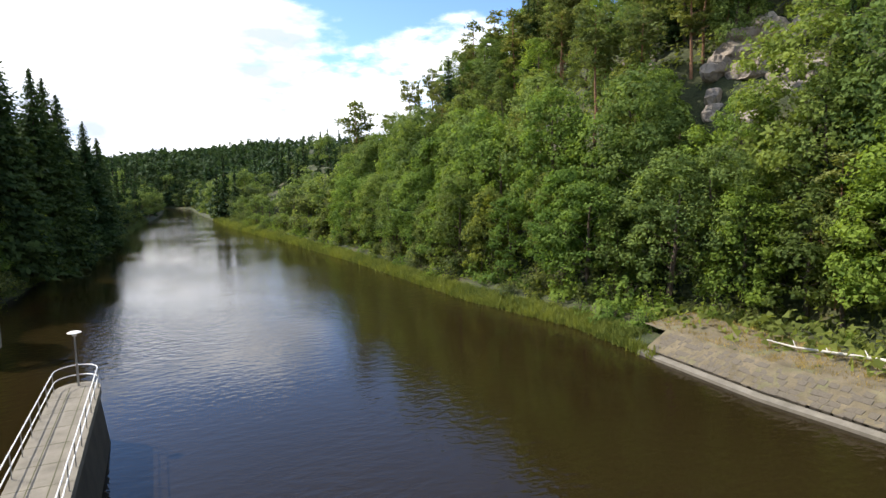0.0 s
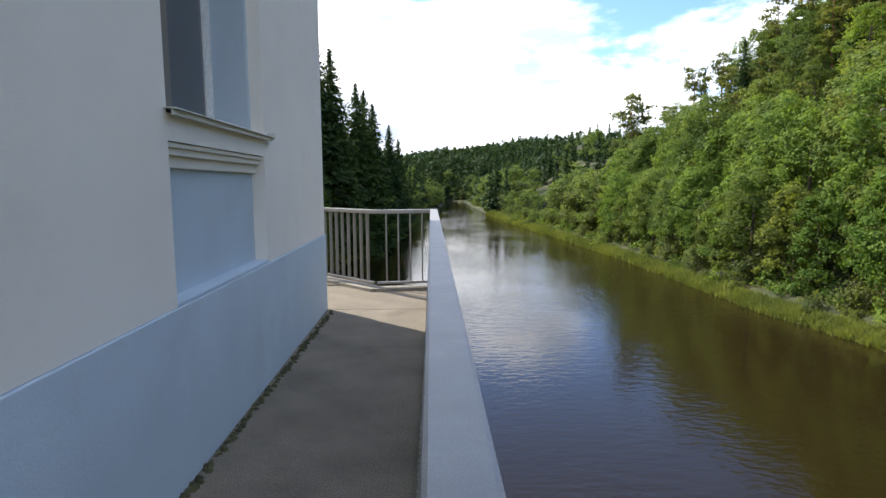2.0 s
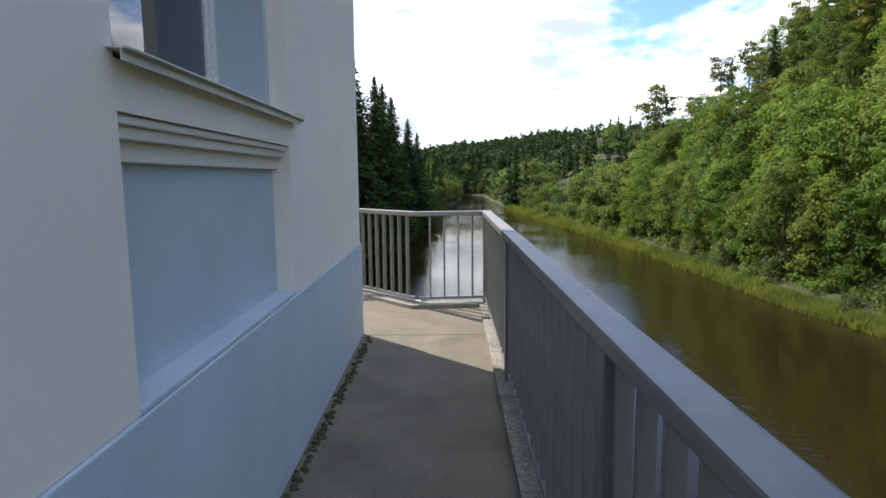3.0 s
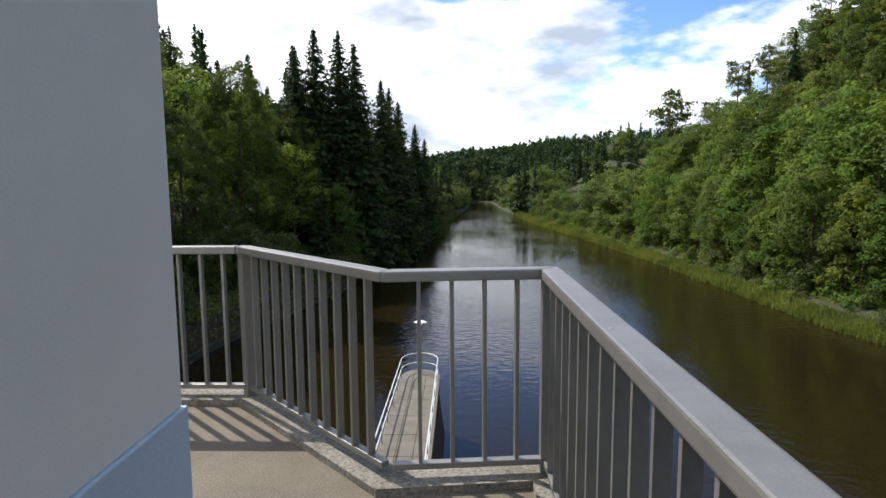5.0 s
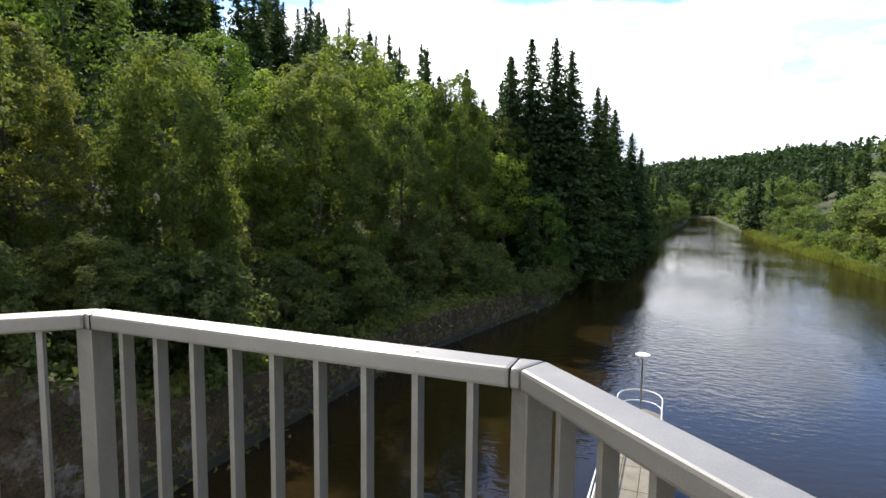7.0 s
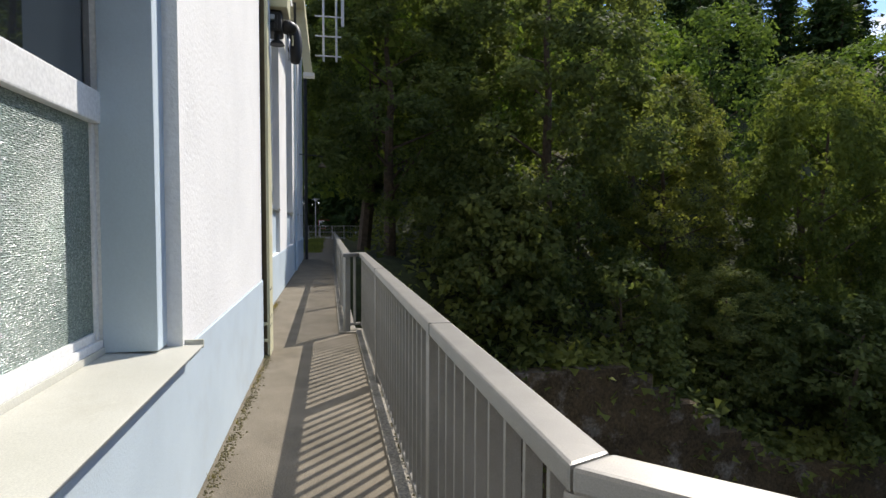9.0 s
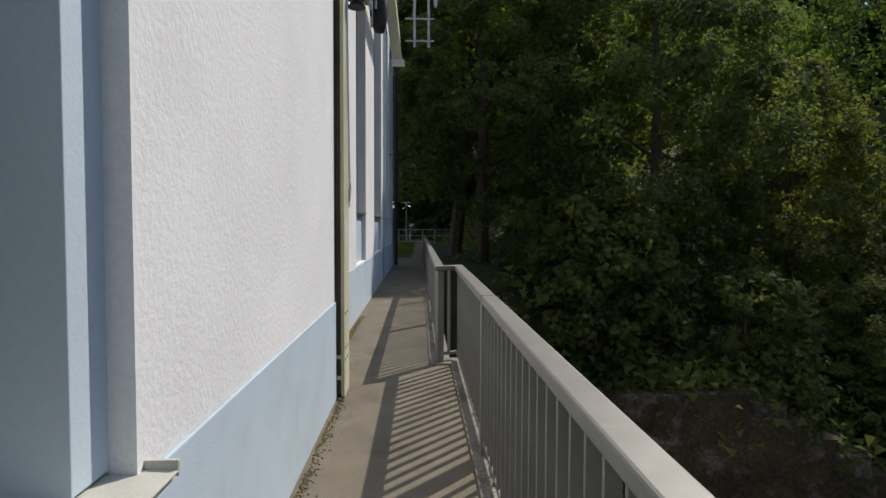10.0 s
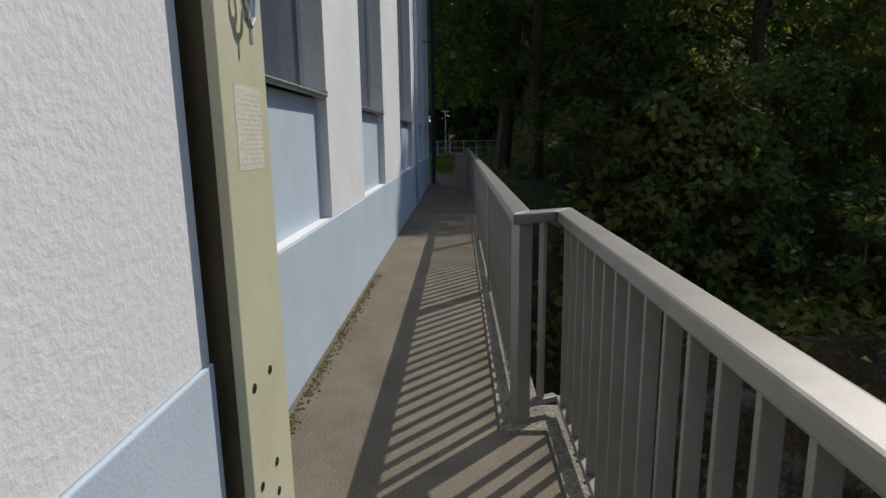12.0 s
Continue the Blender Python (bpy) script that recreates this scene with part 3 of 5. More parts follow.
def broad_tree(seed, height, width, clumps, per, size, mat, low=0.12):
    rng = np.random.default_rng(seed)
    trunk, _ = trunk_mesh(rng, height * 0.8, height * 0.016 + 0.05, rng.normal(0, 0.5, 2), 12, width * 0.8, M["bark"], 0.3)
    cs, ns = [], []
    lobes = [(0, 0, height * 0.58, width * 0.78, 1.25), (0, 0, height * 0.74, width * 0.55, 1.2)]
    for k in range(11):
        a, f = k * 2.4 + rng.uniform(-0.5, 0.5), rng.uniform(low + 0.12, 0.84)
        rr = width * (0.72 if f < 0.6 else 0.72 - 1.3 * (f - 0.6)) * rng.uniform(0.7, 1.1)
        lobes.append((math.cos(a) * rr, math.sin(a) * rr, height * f, width * rng.uniform(0.26, 0.42), 0.8))
    for _ in range(clumps):
        lx, ly, lz, lr, tall = lobes[rng.integers(len(lobes))]
        d = rng.normal(0, 1, 3)
        d /= np.linalg.norm(d)
        p = np.array([lx, ly, lz]) + d * lr * np.array([1, 1, tall]) * rng.uniform(0.8, 1.05)
        p[2] = min(max(p[2], height * low), height * rng.uniform(0.93, 1.0))
        r = rng.uniform(0.35, 0.75) * width * 0.20
        q = rng.normal(0, 1, (per, 3)) * np.array([1.25, 1.25, 0.62]) * r
        cs.append(p + q)
        ns.append(np.tile(d * 0.7 + np.array([0, 0, 0.75]), (per, 1)) + q / r * 0.3)
    crown = leaves(np.concatenate(cs), np.concatenate(ns), size, rng, "crown", mat)
    return trunk, crown


def domed_tree(seed, height, width, clumps, per, size, mat, low=0.1, tuft=0.58):
    """Broadleaf crown of rounded lobes; leaf tufts sit on the outside of the lobes, with dark gaps between."""
    rng = np.random.default_rng(seed)
    trunk, _ = trunk_mesh(rng, height * 0.78, height * 0.016 + 0.05, rng.normal(0, 0.5, 2), 12, width * 0.75, M["bark"], 0.25)
    lobes = [(0.0, 0.0, height * 0.50, width * 0.66, height * 0.40), (0.0, 0.0, height * 0.78, width * 0.50, height * 0.20)]
    for k in range(17):
        f = low + 0.06 + (0.80 - low) * (k + 0.5) / 17
        a = k * 2.4 + rng.uniform(-0.4, 0.4)
        rr = width * (0.66 if f < 0.55 else 0.66 - 1.1 * (f - 0.55)) * rng.uniform(0.8, 1.08)
        lr = width * rng.uniform(0.27, 0.40)
        lobes.append((math.cos(a) * rr, math.sin(a) * rr, height * f, lr, lr * 0.85))
    box = np.array([l[:3] for l in lobes])
    rad = np.array([[l[3], l[3], l[4]] for l in lobes])
    weight = rad[:, 0] * rad[:, 2]
    cs, ns = [], []
    while len(cs) < clumps:
        j = rng.choice(len(lobes), p=weight / weight.sum())
        d = rng.normal(0, 1, 3)
        d /= np.linalg.norm(d)
        p = box[j] + d * rad[j] * rng.uniform(0.9, 1.06)
        inside = (((p - box) / rad) ** 2).sum(1) < 0.74
        if d[2] < -0.55 or inside.any() or p[2] < height * low * 0.5:
            continue
        r = tuft * rng.uniform(0.6, 1.35)
        q = rng.normal(0, 1, (per, 3))
        q *= (rng.uniform(0.25, 1.0, (per, 1)) ** 0.5) / np.linalg.norm(q, axis=1, keepdims=True)
        q[:, 2] = q[:, 2] * 0.85 - 0.2 * (q[:, 0] ** 2 + q[:, 1] ** 2)
        q *= np.array([1.25, 1.25, 1.0]) * r
        cs.append(p + q)
        ns.append(np.tile(d * 0.7 + np.array([0, 0, 0.65]), (per, 1)) + q / r * 0.8 + rng.normal(0, 0.2, (per, 3)))
    return trunk, leaves(np.concatenate(cs), np.concatenate(ns), size, rng, "crown", mat)


def spruce_tree(seed, height, width, size, mat, branches):
    rng = np.random.default_rng(seed)
    bm = bmesh.new()
    tube(bm, (0, 0, -0.5), (0, 0, height), height * 0.014 + 0.04, 0.02, 7, False)
    trunk = mesh_of("trunk", bm, M["bark"])
    cs, ns, ds, ss = [], [], [], []
    for i in range(branches):
        u = 0.05 + 0.945 * rng.random() ** 1.1
        a = rng.uniform(0, 2 * math.pi)
        rr = (width * (1 - u) ** 0.8 + 0.06) * rng.uniform(0.5, 1.1) * (0.86 + 0.2 * math.sin(a * 2 + u * 17) * math.sin(u * 43))
        m = max(2, int(rr / (size * 1.05)))
        s = np.linspace(0.2, 1, m)
        droop = -0.34 * rr * s**1.2 + 0.14 * rr * s**3
        j = rng.normal(0, size * 0.3, (m, 3))
        cs.append(np.stack([np.cos(a) * rr * s, np.sin(a) * rr * s, height * u + droop], 1) + j)
        ns.append(np.tile([np.cos(a) * 0.45, np.sin(a) * 0.45, 0.8], (m, 1)))
        ds.append(np.tile([np.cos(a), np.sin(a), -0.2], (m, 1)))
        ss.append(np.full((m, 1), size * (0.42 + 0.58 * (1 - u) ** 0.5)))
    tip = np.stack([np.zeros(8), np.zeros(8), height * np.linspace(0.94, 1.01, 8)], 1)
    cs.append(tip), ns.append(np.tile([1.0, 0, 0.2], (8, 1))), ds.append(np.tile([0.0, 0, 1.0], (8, 1))), ss.append(np.full((8, 1), size * 0.45))
    return trunk, leaves(np.concatenate(cs), np.concatenate(ns), np.concatenate(ss), rng, "crown", mat, 1.7, np.concatenate(ds))


def pine_tree(seed, height, width, size, mat, bare=0.55):
    rng = np.random.default_rng(seed)
    trunk, _ = trunk_mesh(rng, height * 0.96, height * 0.011 + 0.05, rng.normal(0, 0.5, 2), 12, width * 0.9, M["pine_bark"], bare)
    cs, ns = [], []
    for _ in range(46):
        f = rng.uniform(bare, 1.0)
        r = width * (0.35 + 0.75 * math.sin(math.pi * min(1, (1.02 - f) / (1.02 - bare)) ** 0.8)) * rng.uniform(0.3, 1.0)
        a = rng.uniform(0, 2 * math.pi)
        p = np.array([math.cos(a) * r, math.sin(a) * r, height * f])
        q = rng.normal(0, 1, (32, 3)) * np.array([0.8, 0.8, 0.36]) * width * 0.22
        cs.append(p + q)
        ns.append(np.tile([0, 0, 1.0], (32, 1)) + q * 0.3)
    return trunk, leaves(np.concatenate(cs), np.concatenate(ns), size, rng, "crown", mat, 1.8)


def bush(seed, height, width, size, mat, count=1100):
    rng = np.random.default_rng(seed)
    d = rng.normal(0, 1, (count, 3))
    d /= np.linalg.norm(d, axis=1, keepdims=True)
    d[:, 2] = np.abs(d[:, 2])
    wob = 0.7 + 0.4 * np.sin(3 * np.arctan2(d[:, 1], d[:, 0]) + seed) * np.sin(4 * d[:, 2] + seed)
    c = d * np.array([width, width, height]) * (wob * rng.uniform(0.45, 1.0, count) ** 0.5)[:, None]
    bm = bmesh.new()
    for k in range(6):
        t = Vector((math.cos(k * 1.1) * width * 0.5, math.sin(k * 1.1) * width * 0.5, height * 0.75))
        tube(bm, (0, 0, -0.3), t, 0.05, 0.015, 5, False)
    return mesh_of("stem", bm, M["bark"]), leaves(c, d + [0, 0, 0.5], size, rng, "crown", mat)


KINDS = {
    "oak": [domed_tree(11, 15, 4.6, 210, 34, 0.125, M["leaf"], 0.1, 0.72), domed_tree(12, 13, 4.2, 190, 34, 0.12, M["leaf"], 0.1, 0.68), domed_tree(13, 17, 5.0, 220, 34, 0.13, M["leaf_m"], 0.1, 0.78)],
    "light": [domed_tree(21, 13, 3.4, 115, 38, 0.125, M["leaf_y"], 0.1, 0.65), domed_tree(22, 11, 3.2, 110, 38, 0.125, M["leaf_y"], 0.1, 0.6)],
    "near": [domed_tree(31, 17, 5.2, 400, 95, 0.078, M["leaf_b"]), domed_tree(32, 15, 5.0, 380, 95, 0.078, M["leaf_y"]), domed_tree(33, 18, 5.4, 410, 95, 0.078, M["leaf_b"])],
    "spruce": [spruce_tree(41, 22, 4.9, 0.27, M["needle"], 620), spruce_tree(42, 18, 4.3, 0.25, M["needle"], 560)],
    "tall_spruce": [spruce_tree(43, 27, 7.0, 0.24, M["needle"], 1700), spruce_tree(44, 26, 6.4, 0.24, M["needle"], 1600)],
    "pine": [pine_tree(51, 17, 2.6, 0.20, M["needle_p"], 0.34), pine_tree(52, 14, 2.3, 0.19, M["needle_p"], 0.25), pine_tree(53, 19, 3.0, 0.19, M["needle_p"], 0.62)],
    "bush": [bush(61, 2.2, 2.0, 0.085, M["leaf"]), bush(62, 1.7, 1.7, 0.08, M["leaf_y"]), bush(63, 2.8, 2.2, 0.09, M["leaf_b"])],
    "shrub": [domed_tree(36, 6.5, 3.0, 100, 38, 0.10, M["leaf_b"], 0.03, 0.5), domed_tree(37, 5.5, 2.8, 90, 38, 0.10, M["leaf_b"], 0.03, 0.5)],
    "far_oak": [broad_tree(71, 15, 4.8, 84, 22, 0.22, M["leaf_m"]), broad_tree(72, 13, 4.4, 84, 22, 0.22, M["leaf_b"])],
    "far_spruce": [spruce_tree(81, 22, 4.2, 0.62, M["needle"], 170), spruce_tree(82, 18, 3.8, 0.58, M["needle"], 160)],
}
LABEL = {
    "oak": ("tree", "leafy green broadleaf tree on the river bank", "bank trees"),
    "light": ("tree", "light yellow-green broadleaf tree on the bank", "bank trees"),
    "near": ("tree", "dense dark broadleaf tree on the shaded bank", "shaded bank trees"),
    "spruce": ("spruce_tree", "tall dark pointed spruce on the hillside", "spruces"),
    "tall_spruce": ("spruce_tree", "very tall pointed spruce above the river bank", "tall spruces"),
    "shrub": ("shrub", "dark leafy shrub under the bank trees", "shrubs"),
    "far_oak": ("tree", "distant green broadleaf tree by the river bend", "far trees"),
    "far_spruce": ("spruce_tree", "distant dark spruce by the river bend", "far spruces"),
    "pine": ("pine_tree", "pine with bare reddish trunk on the slope", "pines"),
    "bush": ("bush", "low green leafy bush at the water", "bushes"),
}
CAT = {"shrub": "shrub", "tall_spruce": "spruce", "far_oak": "tree", "far_spruce": "spruce", "oak": "tree", "light": "tree", "near": "tree", "spruce": "spruce", "pine": "pine", "bush": "bush"}
place_rng = np.random.default_rng(5)
GROWN = {}
FAR = []


def plant(kind, x, y, scale=1.0, which=None, sink=0.2, wide=1.0):
    rng = place_rng
    if y > 125 and which is None and kind in ("oak", "spruce", "light"):
        kind = "far_spruce" if kind == "spruce" else "far_oak"
    i = int(rng.integers(len(KINDS[kind]))) if which is None else which
    m = Matrix.Translation((x, y, ground_z(x, y) - sink)) @ Matrix.Rotation(rng.uniform(0, 6.28), 4, "Z") @ Matrix.Diagonal((scale * wide, scale * wide, scale, 1))
    if y > 165 and kind in ("far_oak", "far_spruce", "bush"):
        FAR.append((kind, i, m))
        return None
    if (kind, i) in GROWN:
        t = copy_thing(GROWN[kind, i], Matrix.Translation(m.translation) @ m.to_quaternion().to_matrix().to_4x4())
        t.scale = (scale * wide, scale * wide, scale)
        return t
    name, label, group = LABEL[kind]
    t = thing(name, label, CAT[kind], group)
    t.location, t.rotation_euler = m.translation, m.to_euler()
    t.scale = (scale * wide, scale * wide, scale)
    trunk, crown = KINDS[kind][i]
    if trunk:
        new("stem" if kind == "bush" else "trunk", trunk).parent = t
    new("crown", crown).parent = t
    GROWN[kind, i] = t
    return t


HOUSE = (92.5, 73.5)
ROCKS = ((70.5, 40.3, 12.0, 14.0), (60.5, 67.0, 6.5, 8.0), (68.0, 58.0, 6.0, 6.0), (84, 32, 10, 8))


def clear_of_rocks(x, y):
    """True where a tree would not stand in front of a bare rock face."""
    for rx, ry, w in (*(k[:3] for k in ROCKS[:2]), (*HOUSE, 9.0)):
        away = Vector((rx - 2.6, ry + 6.0)).normalized()
        d = Vector((x - rx, y - ry))
        s, side = d.dot(away), abs(d.x * away.y - d.y * away.x)
        if -w * 1.9 < s < 4 and side < w * 0.55:
            return False
    return True


def woods():
    rng = place_rng
    # right bank: bushes at the water, broadleaf trees behind, then pines and oaks up the slope
    y = 6.0
    while y < 480:
        xr = along(BANK_R, y)
        if y > 30:
            plant("bush", xr + rng.uniform(2.2, 3.8), y, rng.uniform(0.5, 1.15))
            plant("bush", xr + rng.uniform(5, 7), y + 1.5, rng.uniform(1.0, 1.9))
        d0 = 6 + 8 * (1 - smooth(20, 42, y))
        if not 160 < y < 228:
            plant("oak" if rng.random() < 0.7 else "light", xr + d0 + rng.uniform(0, 3), y + rng.uniform(-1, 1), rng.uniform(0.75, 1.15), wide=rng.uniform(0.95, 1.2))
            plant("oak", xr + d0 + rng.uniform(5, 9), y + rng.uniform(-2, 2), rng.uniform(0.95, 1.3))
        elif rng.random() < 0.7:
            plant("oak" if rng.random() < 0.6 else "light", xr + 5 + rng.uniform(0, 4), y, rng.uniform(0.6, 0.95))
        y += 3.3 + y * 0.016
    for _ in range(200):
        y = rng.uniform(-6, 165)
        d = rng.uniform(16, 62) if y < 60 else rng.uniform(14, 60)
        x = along(BANK_R, y) + d
        r = rng.random()
        kind = "pine" if r < 0.48 else "oak" if r < 0.76 else "spruce" if r < 0.84 else "light"
        if clear_of_rocks(x, y):
            plant(kind, x, y, rng.uniform(0.7, 1.08))
    for k in range(44):
        y = rng.uniform(14, 118)
        x = along(BANK_R, y) + rng.uniform(40, 58)
        if clear_of_rocks(x, y):
            plant("pine", x, y, rng.uniform(0.85, 1.2), int(rng.integers(2)))
    for k in range(36):
        y = rng.uniform(112, 175)
        plant("oak", along(BANK_R, y) + rng.uniform(9, 60), y, rng.uniform(0.8, 1.15))
    plant("pine", 47.5, 128, 1.38, 2)
    plant("far_spruce", 29.5, 252, 1.25, 0), plant("far_spruce", 27, 256, 1.1, 0)
    for _ in range(90):
        y = rng.uniform(150, 360)
        plant("spruce" if rng.random() < 0.5 else "oak", along(BANK_R, y) + rng.uniform(5 if y > 228 else 22, 80), y, rng.uniform(0.7, 1.1))
    # the wooded bank that closes the view where the river bends away
    bend = ((26, 440), (15, 463), (-20, 484), (-110, 524))
    for (xa, ya), (xb, yb) in zip(bend, bend[1:]):
        steps = int(math.hypot(xb - xa, yb - ya) / 2.6)
        for k in range(steps):
            f = k / steps
            for back in (1.5, 6, 12):
                plant("far_spruce" if rng.random() < 0.6 else "far_oak", xa + (xb - xa) * f + 0.5 * back + rng.uniform(-1, 1), ya + (yb - ya) * f + back, rng.uniform(0.55, 0.95), 1)
    # left bank
    for x, y, top, radius, w in ((-29, 3.5, 14.5, 5.0, 2), (-28.2, 11.0, 16.5, 5.8, 0), (-32.5, 20, 10.0, 4.6, 2), (-26.3, 19.5, -0.5, 3.2, 0), (-29, 27, 10.2, 4.6, 1), (-28, 40.5, 12.2, 6.3, 1), (-32, 50, 14.0, 5.2, 0), (-27, 55, 9.0, 4.5, 2), (-26, 67.5, 16.2, 5.6, 1), (-24, 83, 13.0, 5.0, 1)):
        rise, wd = (17, 15, 18)[w], (5.2, 5.0, 5.4)[w]
        k = (top - ground_z(x, y) + 0.2) / rise
        plant("near", x, y, k, w, wide=radius / (wd * k))
    for x, y, s, w in ((-37.5, 8, 1.35, 0), (-38.5, 17, 1.12, 2), (-36, 33, 0.95, 2), (-44, 5.5, 1.35, 2), (-47, 14, 1.35, 0), (-53, 4.5, 1.4, 2), (-35, 44, 1.0, 0), (-58, 11, 1.5, 2), (-43, 24, 1.2, 1), (-33.5, 2.5, 1.2, 2)):
        plant("oak", x, y, s, w)
    for x, y, s, w in ((-34, 56, 1.25, 2), (-31, 66, 1.2, 0), (-27, 76, 1.1, 1), (-45, 33, 1.05, 2), (-43, 46, 1.05, 0)):
        plant("oak", x, y, s, w)
    for _ in range(50):
        y = rng.uniform(4, 66)
        plant("shrub", along(BANK_L, y) - rng.uniform(1.6, 9), y, rng.uniform(0.6, 1.15))
    y = 68.0
    while y < 262:
        plant("bush", along(BANK_L, y) - rng.uniform(0.2, 1.2), y, rng.uniform(1.0, 1.6), 2)
        y += 2.6 + y * 0.008
    for x, y, s in ((-17.8, 88, 1.24), (-21, 86, 1.12), (-16.0, 91, 1.18), (-23.5, 84, 1.0), (-14.6, 112, 1.14), (-13.8, 118, 1.17), (-12.6, 124, 1.12), (-10.8, 148, 1.02), (-9.0, 158, 0.95), (-26, 92, 1.0), (-19.5, 102, 1.05)):
        plant("tall_spruce", x, y, s * 1.09)
    y = 76.0
    while y < 470:
        xl = along(BANK_L, y)
        plant("oak" if rng.random() < 0.75 else "spruce", xl - 2.2 - rng.uniform(0, 1.5), y, rng.uniform(0.65, 0.9))
        plant("spruce" if rng.random() < 0.5 else "oak", xl - 6 - rng.uniform(0, 5), y + 1, rng.uniform(0.8, 1.1))
        plant("oak", xl - 13 - rng.uniform(0, 5), y + 2, rng.uniform(0.9, 1.2))
        y += 4 + y * 0.014
    for _ in range(105):
        y = rng.uniform(2, 150)
        x = along(BANK_L, y) - rng.uniform(30, 64)
        if x < -54 or y > 22:
            plant("spruce" if rng.random() < 0.85 else "oak", x, y, rng.uniform(0.8, 1.1))
    # behind the yard
    for x, y, s in ((-72, -4, 1.0), (-76, 5, 1.1), (-70, -14, 1.0), (-84, -9, 1.1), (-66, 10, 0.9), (-80, 14, 1.2), (-62, -24, 1.0), (-90, 1, 1.2), (-64, 18, 1.0)):
        plant("oak", x, y, s * 1.65, 2)
    for k in range(16):
        plant("bush", -66 - 3 * rng.random(), -18 + 2.3 * k, 1.6, 2)
        plant("far_spruce", -74 - 8 * rng.random(), -20 + 2.6 * k, 1.0)


woods()


def far_bank_trees():
    """The trees and bushes of the distant banks, past counting, as one object for each foliage."""
    heaps = collections.defaultdict(list)
    for kind, i, m in FAR:
        for me in KINDS[kind][i]:
            co = np.empty(len(me.vertices) * 3, dtype=np.float32)
            me.vertices.foreach_get("co", co)
            co = co.reshape(-1, 3) @ np.array(m.to_3x3()).T + np.array(m.translation)
            heaps[me.materials[0].name].append((me, co))
    for n, (mat, rows) in enumerate(sorted(heaps.items())):
        verts, faces, base = [], [], 0
        for me, co in rows:
            verts.append(co)
            faces += [tuple(v + base for v in p.vertices) for p in me.polygons]
            base += len(co)
        joined = bpy.data.meshes.new("distant_trees")
        joined.from_pydata(np.concatenate(verts).tolist(), [], faces)
        joined.materials.append(bpy.data.materials[mat])
        tagged(new("distant_trees", joined), "distant trees and bushes crowding both river banks", "woods", "", "stuff")


far_bank_trees()


def far_woods():
    """The wooded ridge that closes the valley."""
    rng = np.random.default_rng(77)
    cs, ns = [], []
    for i in range(6400):
        y = 290 + 520 * rng.random() ** 1.3
        x = rng.uniform(-330, 470)
        if i % 4 == 0:
            x, y = rng.uniform(-70, 110), rng.uniform(440, 640)
        xr, xl = along(BANK_R, y), along(BANK_L, y)
        if xl - 3 < x < xr + 3:
            continue
        z = ground_z(x, y)
        hgt, k = rng.uniform(9, 15), 18
        f = rng.random(k)
        a = rng.uniform(0, 6.283, k)
        r = 3.4 * (1 - f) ** 0.7 * rng.uniform(0.5, 1.05, k)
        cs.append(np.stack([x + np.cos(a) * r, y + np.sin(a) * r, z + f * hgt], 1))
        ns.append(np.stack([np.cos(a), np.sin(a), np.full(k, 0.8)], 1))
    me = leaves(np.concatenate(cs), np.concatenate(ns), 1.25, rng, "far_woods", M["needle"])
    tagged(new("far_woods", me), "dark spruce woods on the far ridge", "woods", "", "stuff")


far_woods()

# ---- windows of the building ----


def tall_window(name, at, width, depth, z0, z1, transom, label, wired=True):
    """A white window set in an opening: frame, transom, panes. Local x runs along the wall, y out of it."""
    t = tagged(new(name), label, "window", "", "structure")
    t.matrix_world = at
    f, y = 0.045, -depth
    part("window_frame", boxes((0, f, y - 0.06, y, z0, z1), (width - f, width, y - 0.06, y, z0, z1), (f, width - f, y - 0.06, y, z0, z0 + 0.062), (f, width - f, y - 0.06, y, z1 - f, z1), bevel=0.006), M["frame"], t)
    part("transom", boxes((f, width - f, y - 0.055, y + 0.012, transom - 0.07, transom + 0.07), bevel=0.008), M["frame"], t)
    part("sash_frame", boxes((f, f + 0.035, y - 0.05, y - 0.015, z0 + 0.062, transom - 0.071), (width - f - 0.035, width - f, y - 0.05, y - 0.015, z0 + 0.062, transom - 0.071), (f + 0.05, width - f - 0.035, y - 0.05, y - 0.015, z0 + 0.062, z0 + 0.10), bevel=0.004), M["frame"], t)
    part("pane", boxes((f + 0.035, width - f - 0.035, y - 0.036, y - 0.028, z0 + 0.10, transom - 0.071)), M["wired"] if wired else M["glass"], t, "pressed wire glass pane" if wired else "")
    part("pane", boxes((f, width - f, y - 0.036, y - 0.028, transom + 0.071, z1 - f)), M["glass"], t)
    # no room is built: a black sheet paints the darkness behind the glass
    part("backing", boxes((0, width, y - 0.09, y - 0.065, z0, z1)), M["black"], t, "black sheet standing in for the unlit room")
    return t


# window over the walkway, sunny front
tall_window("window_1", Matrix.Translation((WB[0] + 0.10, 0, 0)), WB[1] - WB[0] - 0.20, 0.30, 0.86, 3.6, 1.956, "white window with pressed glass below and a clear light above")
setting("reveal", boxes((WB[0] - 0.002, WB[0] + 0.155, -0.299, -0.07, 0.86, 3.598), bevel=0.003), M["blue"], "pale blue inner reveal", "reveal")
setting("reveal", boxes((WB[1] - 0.155, WB[1] + 0.002, -0.299, -0.07, 0.86, 3.598), bevel=0.003), M["blue"], "pale blue inner reveal", "reveal")


